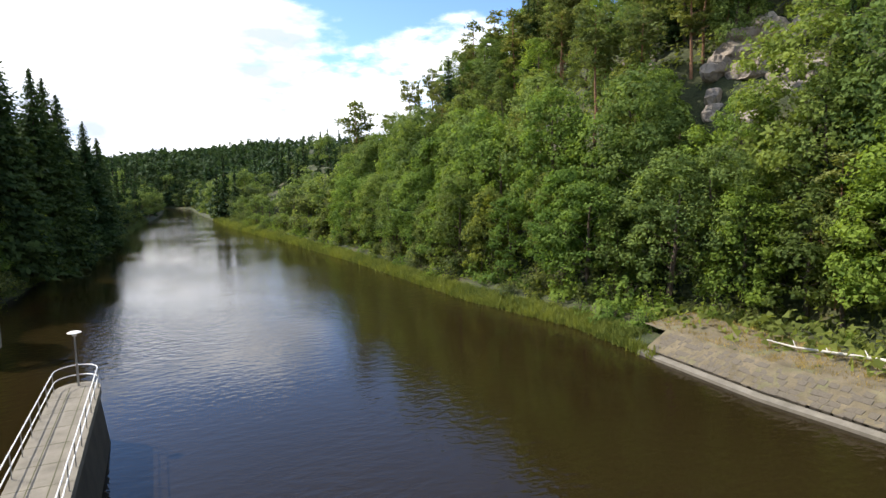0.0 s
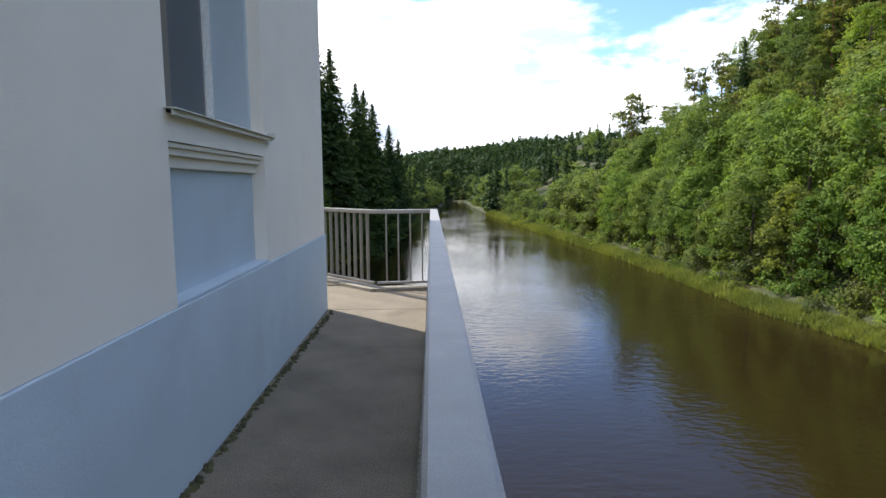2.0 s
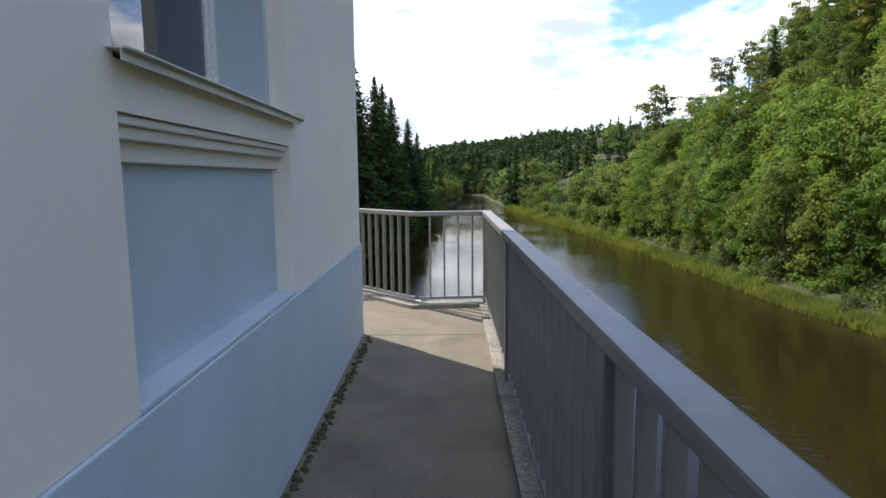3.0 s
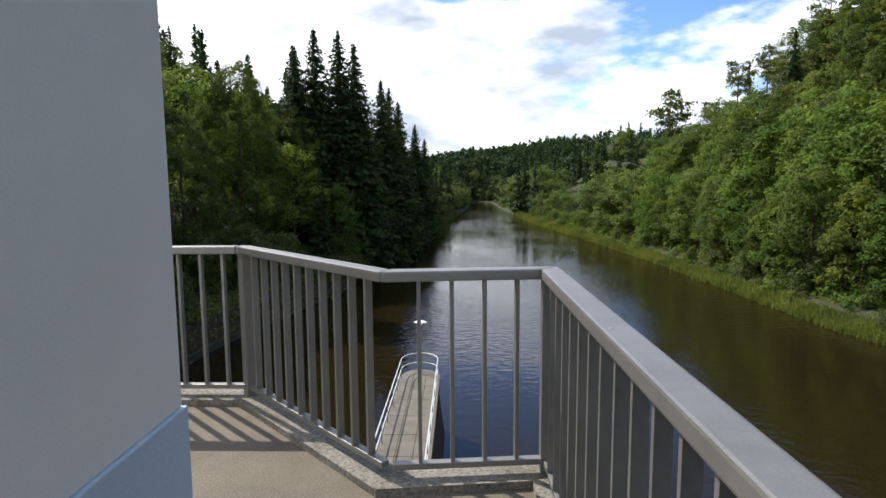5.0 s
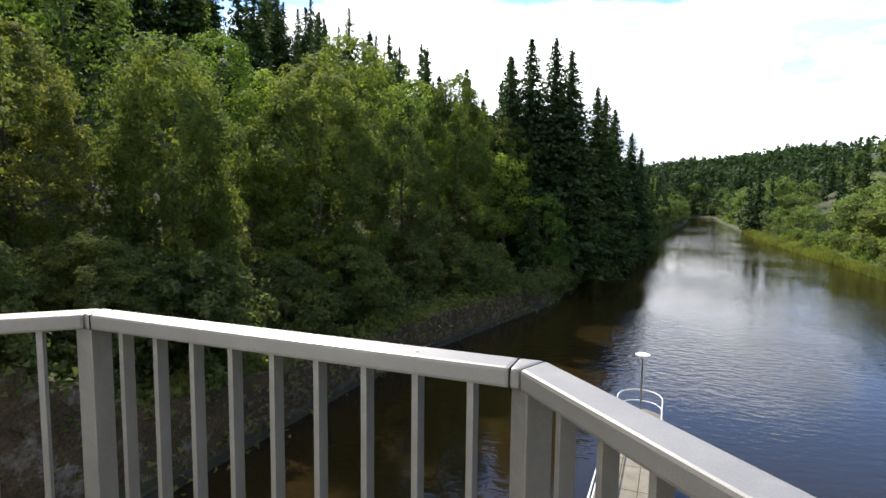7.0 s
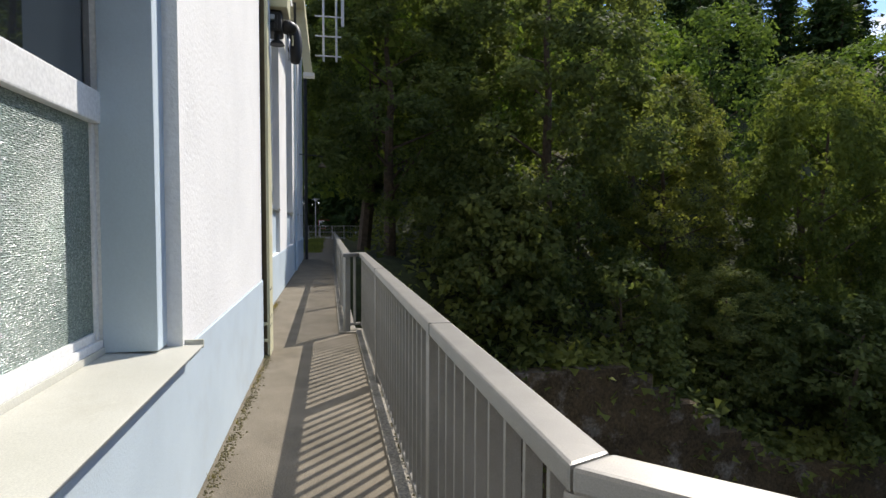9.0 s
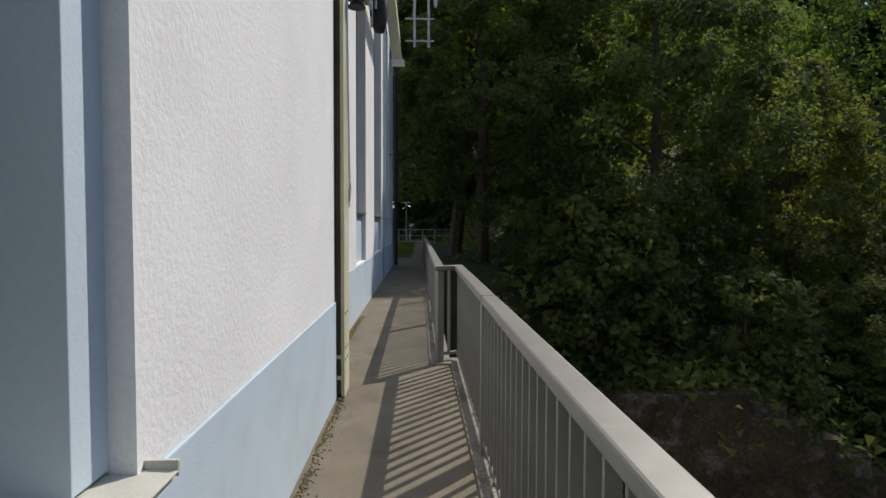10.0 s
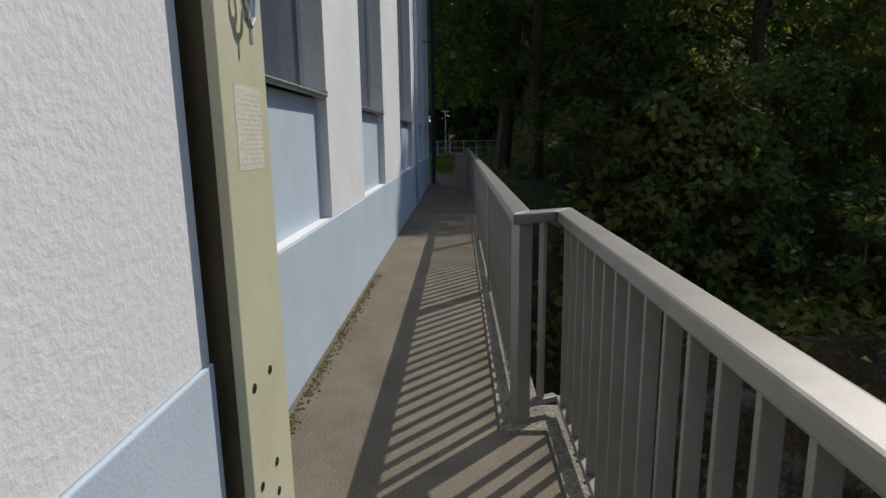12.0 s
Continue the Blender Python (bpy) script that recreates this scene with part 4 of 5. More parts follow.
def metal_sill(x0, x1, y0, y1, z, label, turn=None, thick=0.006):
    t = thing("window_sill", label, "sill", "sheet metal sills", turn)
    bm = boxes((x0, x1, y0, y1, z - thick, z), bevel=0.002)
    for v in bm.verts:
        if v.co.y > (y0 + y1) / 2:
            v.co.z -= 0.014
    part("sheet", bm, M["sill"], t)
    part("drip_edge", boxes((x0, x1, y1 - 0.022, y1 - 0.018, z - 0.045, z - 0.016), bevel=0.001), M["sill"], t)
    part("upstand", boxes((x0 + 0.2, x1, y0 + 0.004, y0 + 0.012, z, z + 0.03), bevel=0.002), M["sill"], t)
    part("end_fold", boxes((x0 - 0.006, x0 + 0.006, y0 + 0.1, y1, z - 0.03, z + 0.012), bevel=0.002), M["sill"], t)
    return t


metal_sill(-5.28, -2.95, -0.30, 0.088, 0.858, "wide beige sheet metal sill of the sunny window")
for a, b in RECESS:
    metal_sill(a + 0.001, b - 0.001, YS - 0.19, YS + 0.012, 1.705, "narrow pale metal sill of a tall recess")
    setting("recess_frame", boxes((a, a + 0.06, YS - 0.198, YS - 0.13, 1.71, 7.39), (b - 0.06, b, YS - 0.198, YS - 0.13, 1.71, 7.39), ((a + b) / 2 - 0.03, (a + b) / 2 + 0.03, YS - 0.198, YS - 0.14, 1.71, 7.39)), M["frame"], "pale upright window frame", "frame")
    setting("recess_pane", boxes((a + 0.061, b - 0.061, YS - 0.197, YS - 0.16, 1.71, 7.39)), M["slate_pane"], "grey blue pane of a tall window", "pane")

# window over the shaded walkway
turn_a = SKEW @ Matrix.Translation((DX, WA[1] - 0.045, 0)) @ Matrix.Rotation(radians(-90), 4, "Z")
tall_window("window_2", turn_a, WA[1] - WA[0] - 0.09, 0.31, 1.69, 3.9, 2.95, "white window with dark clear panes above the panel", False)
setting("reveal", boxes((-0.38, DX - 0.085, WA[1] - 0.045, WA[1] + 0.002, 1.692, 3.898), bevel=0.003), M["blue"], "pale blue inner reveal", "reveal").matrix_world = SKEW
setting("reveal", boxes((-0.38, DX - 0.085, WA[0] - 0.002, WA[0] + 0.045, 1.692, 3.898), bevel=0.003), M["blue"], "pale blue inner reveal", "reveal").matrix_world = SKEW
metal_sill(-WA[1] - 0.09, -WA[0] + 0.03, -0.31, 0.055, 1.722, "narrow beige metal sill of the shaded window", SKEW @ Matrix.Translation((DX, 0, 0)) @ Matrix.Rotation(radians(-90), 4, "Z"))
setting("moulding", boxes((-0.2, DX - 0.012, WA[0], WA[1], 1.545, 1.567), (-0.2, DX - 0.03, WA[0], WA[1], 1.512, 1.544), (-0.2, DX - 0.06, WA[0], WA[1], 1.456, 1.511), bevel=0.006), M["render_cream"], "stepped cream plaster moulding", "moulding").matrix_world = SKEW
setting("panel_river_ledge", boxes((-0.12, DX + 0.006, WA[0], WA[1], PL - 0.002, PL + 0.018), bevel=0.006), M["blue"], "sloping pale blue ledge of the panel", "ledge").matrix_world = SKEW

# ---- steel column with crane gear ----


def build_column():
    t = thing("steel_column", "pale yellow painted steel column with bolt holes at the wall", "column")
    part("front_flange", boxes((-8.99, -8.655, 0.045, 0.075, 0.0, 6.5), bevel=0.004), M["beam"], t)
    # web and side plate are a much darker brown than the flanges
    part("web", boxes((-8.83, -8.80, -0.22, 0.044, 0.0, 6.5)), M["beam_dark"], t, "dark brown web")
    part("side_plate", boxes((-8.69, -8.66, -0.2, 0.044, 0.03, 6.5)), M["beam_dark"], t, "dark brown side")
    part("back_flange", boxes((-8.99, -8.655, -0.25, -0.221, 0.0, 6.5)), M["beam"], t)
    for z in (0.16, 0.34):
        part("batten", boxes((-8.657, -8.625, -0.1, 0.05, z, z + 0.03), bevel=0.003), M["beam"], t)
    for x, z in ((-8.71, 0.72), (-8.84, 0.72), (-8.71, 0.42), (-8.84, 0.42), (-8.71, 0.32), (-8.84, 0.32)):
        bm = tube(bmesh.new(), (x, 0.074, z), (x, 0.078, z), 0.013, sides=10)
        part("bolt_hole", bm, M["black"], t)


build_column()


def build_notice():
    t = thing("notice", "printed white paper notice stuck on the yellow column", "notice")
    part("sheet", boxes((-8.925, -8.735, 0.0752, 0.0758, 1.31, 1.53)), M["paper"], t)
    for i in range(15):
        part("line", boxes((-8.925, -8.75 - 0.02 * (i % 3), 0.0759, 0.0762, 1.325 + i * 0.013, 1.3275 + i * 0.013)), M["ink"], t)


build_notice()


def build_hook():
    t = thing("pulley_hook", "grey steel snap hook hanging on a wire at the column", "hook", at=Matrix.Translation((-8.83, 0.10, 1.755)))
    bm = bmesh.new()
    tube(bm, (0.03, 0, 0.05), (0.02, -0.03, 2.6), 0.004, sides=6)
    part("wire", bm, M["steel"], t)
    tube(bm := bmesh.new(), (-0.03, 0, 0.11), (-0.04, -0.03, 2.6), 0.006, sides=6)
    part("rope", bm, M["steel"], t)
    bm = bmesh.new()
    pts = [Vector((0.03 + 0.022 * math.cos(a), 0, 0.045 * math.sin(a))) for a in np.linspace(0, 2 * math.pi, 13)]
    for p, q in zip(pts, pts[1:]):
        tube(bm, p, q, 0.006, sides=6)
    part("eye", bm, M["steel"], t)
    bm = bmesh.new()
    pts = [Vector((x, 0, z)) for x, z in ((-0.02, 0.10), (-0.055, 0.09), (-0.06, 0.04), (-0.035, 0.0), (-0.02, -0.05), (0.01, -0.075), (0.03, -0.06), (0.034, -0.03))]
    for p, q in zip(pts, pts[1:]):
        tube(bm, p, q, 0.008, sides=8)
    part("hook", bm, M["steel"], t)
    bm = tube(bmesh.new(), (0.01, 0, -0.07), (0.01, 0, -0.12), 0.005, sides=6)
    part("pin", bm, M["steel"], t)


build_hook()


def build_winch():
    t = thing("winch_unit", "black motor with cables under a pale yellow housing", "winch", at=Matrix.Translation((-9.1, 0.16, 3.62)))
    part("housing", boxes((-0.28, 0.22, -0.15, 0.11, 0.19, 1.1), bevel=0.015), M["beam"], t, "pale yellow housing")
    part("motor", boxes((-0.17, 0.15, -0.13, 0.045, -0.05, 0.186), bevel=0.03), M["black"], t)
    for k in range(5):
        part("cooling_rib", boxes((0.151, 0.16, -0.11 + k * 0.033, -0.10 + k * 0.033, -0.02, 0.15), bevel=0.002), M["black"], t)
    part("terminal_box", boxes((0.12, 0.19, -0.09, -0.03, 0.06, 0.12), bevel=0.008), M["steel"], t)
    bm = bmesh.new()
    bmesh.ops.create_uvsphere(bm, u_segments=16, v_segments=10, radius=1.0, matrix=Matrix.Translation((-0.02, 0.10, 0.05)) @ Matrix.Diagonal((0.13, 0.10, 0.075, 1)))
    part("motor_cap", bm, M["black"], t, "rounded grey-black motor cap", True)
    part("neck", tube(bmesh.new(), (0.02, -0.02, -0.12), (0.02, -0.02, -0.05), 0.03, sides=12), M["black"], t)
    part("sheave", tube(bmesh.new(), (0.02, -0.02, -0.165), (0.02, -0.02, -0.125), 0.085, 0.06, 18), M["black"], t)
    bm = bmesh.new()
    bmesh.ops.create_uvsphere(bm, u_segments=14, v_segments=10, radius=1.0, matrix=Matrix.Translation((-0.34, 0.16, -0.05)) @ Matrix.Diagonal((0.09, 0.085, 0.26, 1)))
    for v in bm.verts:
        v.co.z = max(v.co.z, -0.27)
    part("chain_bag", bm, M["black"], t, "hanging black chain bag", True)
    part("bag_strap", boxes((-0.36, -0.32, 0.145, 0.175, 0.2, 0.45)), M["black"], t)
    part("snap_hook", boxes((-0.1, -0.08, 0.135, 0.155, -0.13, -0.01), bevel=0.006), M["beam"], t, "small yellow hook")
    for k, (x, s) in enumerate(((0.1, 0.2), (-0.05, 0.26), (0.0, 0.16))):
        bm = bmesh.new()
        pts = [Vector((x + 0.14 * u * (1 - u) * 4 * (k - 1), 0.1, -0.02 - s * 4 * u * (1 - u))) - Vector((0.2 * u, 0, 0)) for u in np.linspace(0, 1, 9)]
        for p, q in zip(pts, pts[1:]):
            tube(bm, p, q, 0.009, sides=6)
        part("cable", bm, M["steel"] if k else M["black"], t)


build_winch()


def build_bracket():
    t = thing("crane_bracket", "pale yellow sloping steel bracket high on the wall", "bracket")
    bm = prism(bmesh.new(), [(0.05, 5.66), (0.24, 5.66), (0.41, 4.42), (0.24, 4.42)], -0.09, 0.09)
    for v in bm.verts:
        v.co = Vector((-14.2 + v.co.z, v.co.x, v.co.y))
    bmesh.ops.recalc_face_normals(bm, faces=bm.faces)
    part("brace", bm, M["beam"], t, "pale yellow sloping brace")
    part("wall_plate", boxes((-14.32, -14.08, YS + 0.002, 0.06, 5.45, 5.70), bevel=0.01), M["beam"], t)
    part("beam", boxes((-17.5, -9.6, 0.04, 0.26, 5.67, 5.9), bevel=0.01), M["beam"], t, "pale yellow crane beam")
    part("foot", boxes((-14.3, -14.1, 0.22, 0.44, 4.36, 4.44), bevel=0.01), M["frame"], t)
    g = thing("ladder_cage", "thin grey steel ladder and guard hanging over the walkway", "ladder")
    for y in (0.62, 0.88):
        part("rail", tube(bmesh.new(), (-14.4, y, 4.75), (-14.4, y, 8.0), 0.022, sides=8), M["steel"], g)
    for i in range(8):
        part("rung", tube(bmesh.new(), (-14.4, 0.45, 4.86 + i * 0.4), (-14.4, 0.98, 4.86 + i * 0.4), 0.016, sides=6), M["steel"], g)
    part("guard_plate", boxes((-14.5, -14.44, 0.98, 1.04, 5.5, 8.0)), M["steel"], g)
    part("hanger", boxes((-14.6, -14.2, 0.35, 1.0, 7.9, 8.1)), M["beam_dark"], g, "dark hanger beam")


build_bracket()

# ---- pipes, wall lamp, small things along the sunny front ----


def downpipe(x, y, z0, z1, r, mat, label, clips=3):
    t = thing("downpipe", label, "pipe", at=Matrix.Translation((x, y, 0)))
    part("pipe", tube(bmesh.new(), (0, 0, z0), (0, 0, z1), r, sides=12), mat, t)
    for i in range(clips):
        z = z0 + (z1 - z0) * (i + 0.5) / clips
        part("clip", tube(bmesh.new(), (0, 0, z), (0, 0, z + 0.05), r * 1.25, sides=12), mat, t)
    return t


downpipe(-25.06, YS + 0.12, 0.0, 8.0, 0.065, M["black"], "black downpipe at the end of the building", 6)
downpipe(-19.2, YS + 0.05, 0.05, 9.0, 0.035, M["blue"], "thin blue painted pipe on the wall", 6)


def wall_lamp():
    t = thing("wall_lamp", "small hanging lamp on a curved arm", "lamp", at=Matrix.Translation((-22.0, 0.5, 3.3)))
    part("arm", tube(bmesh.new(), (0, -0.75, 0.42), (0, 0.0, 0.36), 0.015, sides=8), M["black"], t)
    part("stem", tube(bmesh.new(), (0, 0, 0.12), (0, 0, 0.36), 0.012, sides=8), M["black"], t)
    part("shade", tube(bmesh.new(), (0, 0, 0.0), (0, 0, 0.13), 0.14, 0.05, 14), M["beam_dark"], t)


wall_lamp()


def tufts(name, spots, height, mat, label, category, per=12, spread=0.08, seed=3, wide=0.02):
    """Blades of grass in small tufts, one mesh."""
    rng = np.random.default_rng(seed)
    verts, faces = [], []
    for x, y, z, s in spots:
        for _ in range(per):
            a, r = rng.uniform(0, 6.283), abs(rng.normal(0, spread))
            bx, by = x + math.cos(a) * r, y + math.sin(a) * r
            h = height * s * rng.uniform(0.5, 1.25)
            tx, ty = bx + rng.normal(0, h * 0.4), by + rng.normal(0, h * 0.4)
            w = wide * s * rng.uniform(0.6, 1.3)
            b = rng.uniform(0, 3.14)
            i = len(verts)
            verts += [(bx - w * math.cos(b), by - w * math.sin(b), z - 0.02), (bx + w * math.cos(b), by + w * math.sin(b), z - 0.02), (tx, ty, z + h)]
            faces.append((i, i + 1, i + 2))
    me = bpy.data.meshes.new(name)
    me.from_pydata(verts, [], faces)
    me.materials.append(mat)
    return tagged(new(name, me), label, category, "", "stuff")


def dirt_line(name, points, label, seed, count, size=0.02, mat="moss"):
    """Crumbs of dirt and moss lying along a joint."""
    rng = np.random.default_rng(seed)
    bm = bmesh.new()
    for _ in range(count):
        k = rng.integers(len(points) - 1)
        p, q = Vector(points[k]), Vector(points[k + 1])
        c = p.lerp(q, rng.random()) + Vector((rng.normal(0, 0.012), abs(rng.normal(0, 0.035)) if mat != "moss" else rng.normal(0, 0.012), 0))
        s = size * rng.uniform(0.3, 1.3)
        bmesh.ops.create_cone(bm, cap_ends=True, segments=5, radius1=s, radius2=s * 0.4, depth=s * 0.7, matrix=Matrix.Translation((c.x, c.y, c.z + s * 0.3)) @ Matrix.Rotation(rng.uniform(0, 6), 4, "Z"))
    ob = part(name, bm, M[mat])
    return tagged(ob, label, "dirt", "", "stuff")


dirt_line("wall_dirt", [(0.085, -5.6, 0), (0.075, -0.1, 0)], "dark dirt and moss crumbs along the plinth", 8, 420)
dirt_line("yard_dirt", [(-9.0, 0.0, 0), (-8.55, 0.05, 0)], "dead leaves and dirt at the column foot", 9, 70, 0.022)
M["dry_moss"] = surface("dry_yellow_moss", (0.085, 0.072, 0.034), (0.165, 0.14, 0.07), 16, 0.95, 60, 0.8, 0.006)
dirt_line("moss_strip", [(-8.6, 0.035, 0), (-3.6, 0.035, 0)], "dry yellow moss and grit along the sunny plinth", 14, 1300, 0.009, "dry_moss")
dirt_line("moss_strip", [(-13.0, YS + 0.04, 0), (-9.0, YS + 0.04, 0)], "dry moss and weeds along the set-back plinth", 16, 700, 0.010, "dry_moss")
dirt_line("kerb_moss", [(-9.7, 1.14, KERB * 0.5), (-3.6, 1.12, KERB)], "moss cushions on the kerb under the railing", 17, 360, 0.012, "dry_moss")
dirt_line("rail_dirt", [(1.24, -5.8, -0.02), (1.27, 1.1, -0.02)], "black moss cushions on the slab edge", 10, 150, 0.016)
rng_t = np.random.default_rng(12)
tufts("wall_weeds", [(x, 0.04 + abs(rng_t.normal(0, 0.015)), 0.0, rng_t.uniform(0.4, 1.0)) for x in np.concatenate([rng_t.uniform(-8.6, -4.2, 40)])] + [(x, YS + 0.05 + abs(rng_t.normal(0, 0.02)), 0.0, rng_t.uniform(0.5, 1.2)) for x in rng_t.uniform(-12.6, -9.1, 60)], 0.045, M["dry_grass"], "short dry weeds along the foot of the wall", "weeds", 7, 0.02, 4, 0.004)

# ---- yard at the end of the walkway ----


def ground_patch(name, x0, x1, y0, y1, z, mat, label, category, n=1):
    return setting(name, boxes((x0, x1, y0, y1, z - 0.1, z)), mat, label, category)


ground_patch("pavement", -70, -25.41, -0.6, 1.3, -0.004, M["asphalt"], "grey asphalt path behind the building", "path")
ground_patch("lawn", -48, -27.0, -14, -0.62, 0.002, M["moss"], "mown lawn beside the path", "lawn")
rng_t = np.random.default_rng(15)
tufts("lawn_grass", [(rng_t.uniform(-46, -27), rng_t.uniform(-7, -0.65), 0.0, rng_t.uniform(0.6, 1.2)) for _ in range(1500)] + [(rng_t.uniform(-56, -30), rng_t.uniform(-0.9, 0.3), 0.0, rng_t.uniform(0.6, 1.2)) for _ in range(500)], 0.16, M["grass"], "sunlit green grass beside the path", "grass", 9, 0.12, 6, 0.02)
lamp_post(-57.9, -0.5, -0.04, 3.7, "tall thin grey lamp post in the yard", 0.42)


def yard_fence():
    t = thing("yard_fence", "grey steel mesh fence closing the yard", "fence", at=Matrix.Translation((-52, -3.0, 0)))
    for i in range(8):
        part("post", tube(bmesh.new(), (0, i * 1.0, -0.05), (0, i * 1.0, 1.15), 0.03, sides=8), M["steel"], t)
    for z in (0.1, 0.6, 1.12):
        part("rail", tube(bmesh.new(), (0, 0, z), (0, 7, z), 0.022, sides=6), M["steel"], t)
    for i in range(48):
        part("bar", tube(bmesh.new(), (0, 0.15 * i, 0.1), (0, 0.15 * i, 1.12), 0.007, sides=4), M["steel"], t)


yard_fence()


def yard_sign():
    t = thing("sign_board", "red and white notice board on two posts", "sign", at=Matrix.Translation((-62.7, 0.5, 0)))
    for y in (-0.75, 0.75):
        part("post", tube(bmesh.new(), (0, y, -0.05), (0, y, 1.7), 0.04, sides=8), M["steel"], t)
    part("board", boxes((-0.03, 0.03, -0.85, 0.85, 0.75, 1.7), bevel=0.01), M["red"], t)
    part("picture", boxes((0.031, 0.036, -0.75, -0.05, 0.85, 1.6)), M["frame"], t, "white field with dark blocks")
    part("dark_block", boxes((0.037, 0.04, -0.7, -0.42, 1.0, 1.35)), M["black"], t)
    part("dark_block", boxes((0.037, 0.04, -0.36, -0.1, 1.0, 1.35)), M["black"], t)


yard_sign()

# ---- right bank: paved apron, grass, log, rocks, house ----


def apron():
    """A sloping revetment of rough stone blocks above a concrete toe."""
    t = tagged(new("revetment"), "sloping bank paving of rough grey stone blocks", "revetment", "", "structure")
    rng = np.random.default_rng(19)
    bm = bmesh.new()
    ys = np.arange(-2, 28, 0.8)
    for y0, y1 in zip(ys, ys[1:]):
        a, b = along(BANK_R, y0), along(BANK_R, y1)
        vs = [bm.verts.new(c) for c in ((a - 0.25, y0, WATER - 1), (b - 0.25, y1, WATER - 1), (b - 0.25, y1, WATER + 0.22), (a - 0.25, y0, WATER + 0.22), (b + 0.35, y1, WATER + 0.34), (a + 0.35, y0, WATER + 0.34), (b + 0.6, y1, WATER - 1), (a + 0.6, y0, WATER - 1))]
        for f in ((0, 3, 2, 1), (3, 5, 4, 2), (5, 7, 6, 4)):
            bm.faces.new([vs[i] for i in f])
    part("toe", bm, M["pier_concrete"], t, "pale concrete toe at the waterline")
    block = boxes((-0.5, 0.5, -0.5, 0.5, -0.5, 0.5), bevel=0.05)
    me = mesh_of("stone", block, M["stone"])
    for i in range(46):
        for j in range(5):
            y = -1.6 + i * 0.62 + rng.uniform(-0.14, 0.14) + 0.3 * (j % 2)
            s = 0.55 + j * 0.44
            o = new("stone", me)
            o.parent = t
            o.location = (along(BANK_R, y) + s, y, WATER + 0.26 + s * 0.52 + rng.uniform(-0.025, 0.025))
            o.rotation_euler = (rng.uniform(-0.05, 0.05), -0.48 + rng.uniform(-0.04, 0.04), rng.uniform(-0.12, 0.12))
            o.scale = (0.49 * rng.uniform(0.9, 1.06), 0.62 * rng.uniform(0.7, 1.2), 0.20)
    bm = bmesh.new()
    xs, ys = np.linspace(2.6, 8.5, 14), np.linspace(-2, 30, 50)
    grid = [[bm.verts.new((along(BANK_R, y) + d, y, max(WATER + 1.5 + 0.06 * d + 0.10 * noise.noise(Vector((d, y, 2.0))), ground_z(along(BANK_R, y) + d, y) + 0.05))) for d in xs] for y in ys]
    for r0, r1 in zip(grid, grid[1:]):
        for i in range(len(xs) - 1):
            bm.faces.new((r0[i], r0[i + 1], r1[i + 1], r1[i]))
    fill = bmesh.new()
    rows = [[fill.verts.new((along(BANK_R, y) + d, y, WATER + 0.26 + d * 0.52 + 0.105 + 0.05 * noise.noise(Vector((d * 2, y * 2, 7.0))))) for d in np.linspace(0.33, 2.72, 9)] for y in np.linspace(-2, 27.2, 90)]
    for r0, r1 in zip(rows, rows[1:]):
        for i in range(8):
            fill.faces.new((r0[i], r0[i + 1], r1[i + 1], r1[i]))
    part("joint_fill", fill, M["dry_ground"], t, "dry turf and grit filling the joints")
    setting("apron_ground", bm, M["dry_ground"], "trodden dry grass and gravel above the paving", "ground", True)


M["dry_ground"] = surface("dry_turf_and_gravel", (0.085, 0.07, 0.04), (0.175, 0.142, 0.09), 0.7, 0.95, 9, 0.7, 0.04, (0.13, 0.15, 0.06), 0.6, 0.5)
apron()
rng_b = np.random.default_rng(23)


def bank_spots(count, y0, y1, d0, d1, s0, s1):
    out = []
    for _ in range(count):
        y = y0 + (y1 - y0) * rng_b.random() ** 1.5
        x = along(BANK_R, y) + rng_b.uniform(d0, d1)
        out.append((x, y, max(ground_z(x, y), WATER), rng_b.uniform(s0, s1) * (1 + y / 160)))
    return out


tufts("bank_grass", bank_spots(4200, 30, 260, 0.1, 2.4, 0.5, 1.15), 0.5, M["grass"], "tall yellow-green grass along the water's edge", "grass", 14, 0.35, 24, 0.05)
tufts("bank_reeds", bank_spots(900, 26, 250, -0.2, 0.9, 0.7, 1.4), 0.55, M["grass"], "fresh green reeds at the waterline", "reeds", 12, 0.25, 25, 0.05)
tufts("dry_bank_grass", [(along(BANK_R, y) + d, y, WATER + 1.5 + 0.06 * d, rng_b.uniform(0.4, 1.0)) for y, d in zip(rng_b.uniform(-2, 30, 900), rng_b.uniform(3.0, 9.0, 900))], 0.40, M["dry_grass"], "dry straw-coloured grass above the paving", "grass", 10, 0.25, 26, 0.02)
tufts("meadow_grass", [(x, y, ground_z(x, y), rng_b.uniform(0.7, 1.3)) for x, y in ((along(BANK_R, yy) + rng_b.uniform(3, 34), yy) for yy in rng_b.uniform(158, 228, 2200))], 1.1, M["grass"], "light green meadow between the trees", "grass", 12, 0.8, 27, 0.12)
for i in range(34):
    y = rng_b.uniform(1, 31)
    plant("bush", along(BANK_R, y) + rng_b.uniform(8.2, 15), y, rng_b.uniform(0.35, 0.85), None, 0.1)


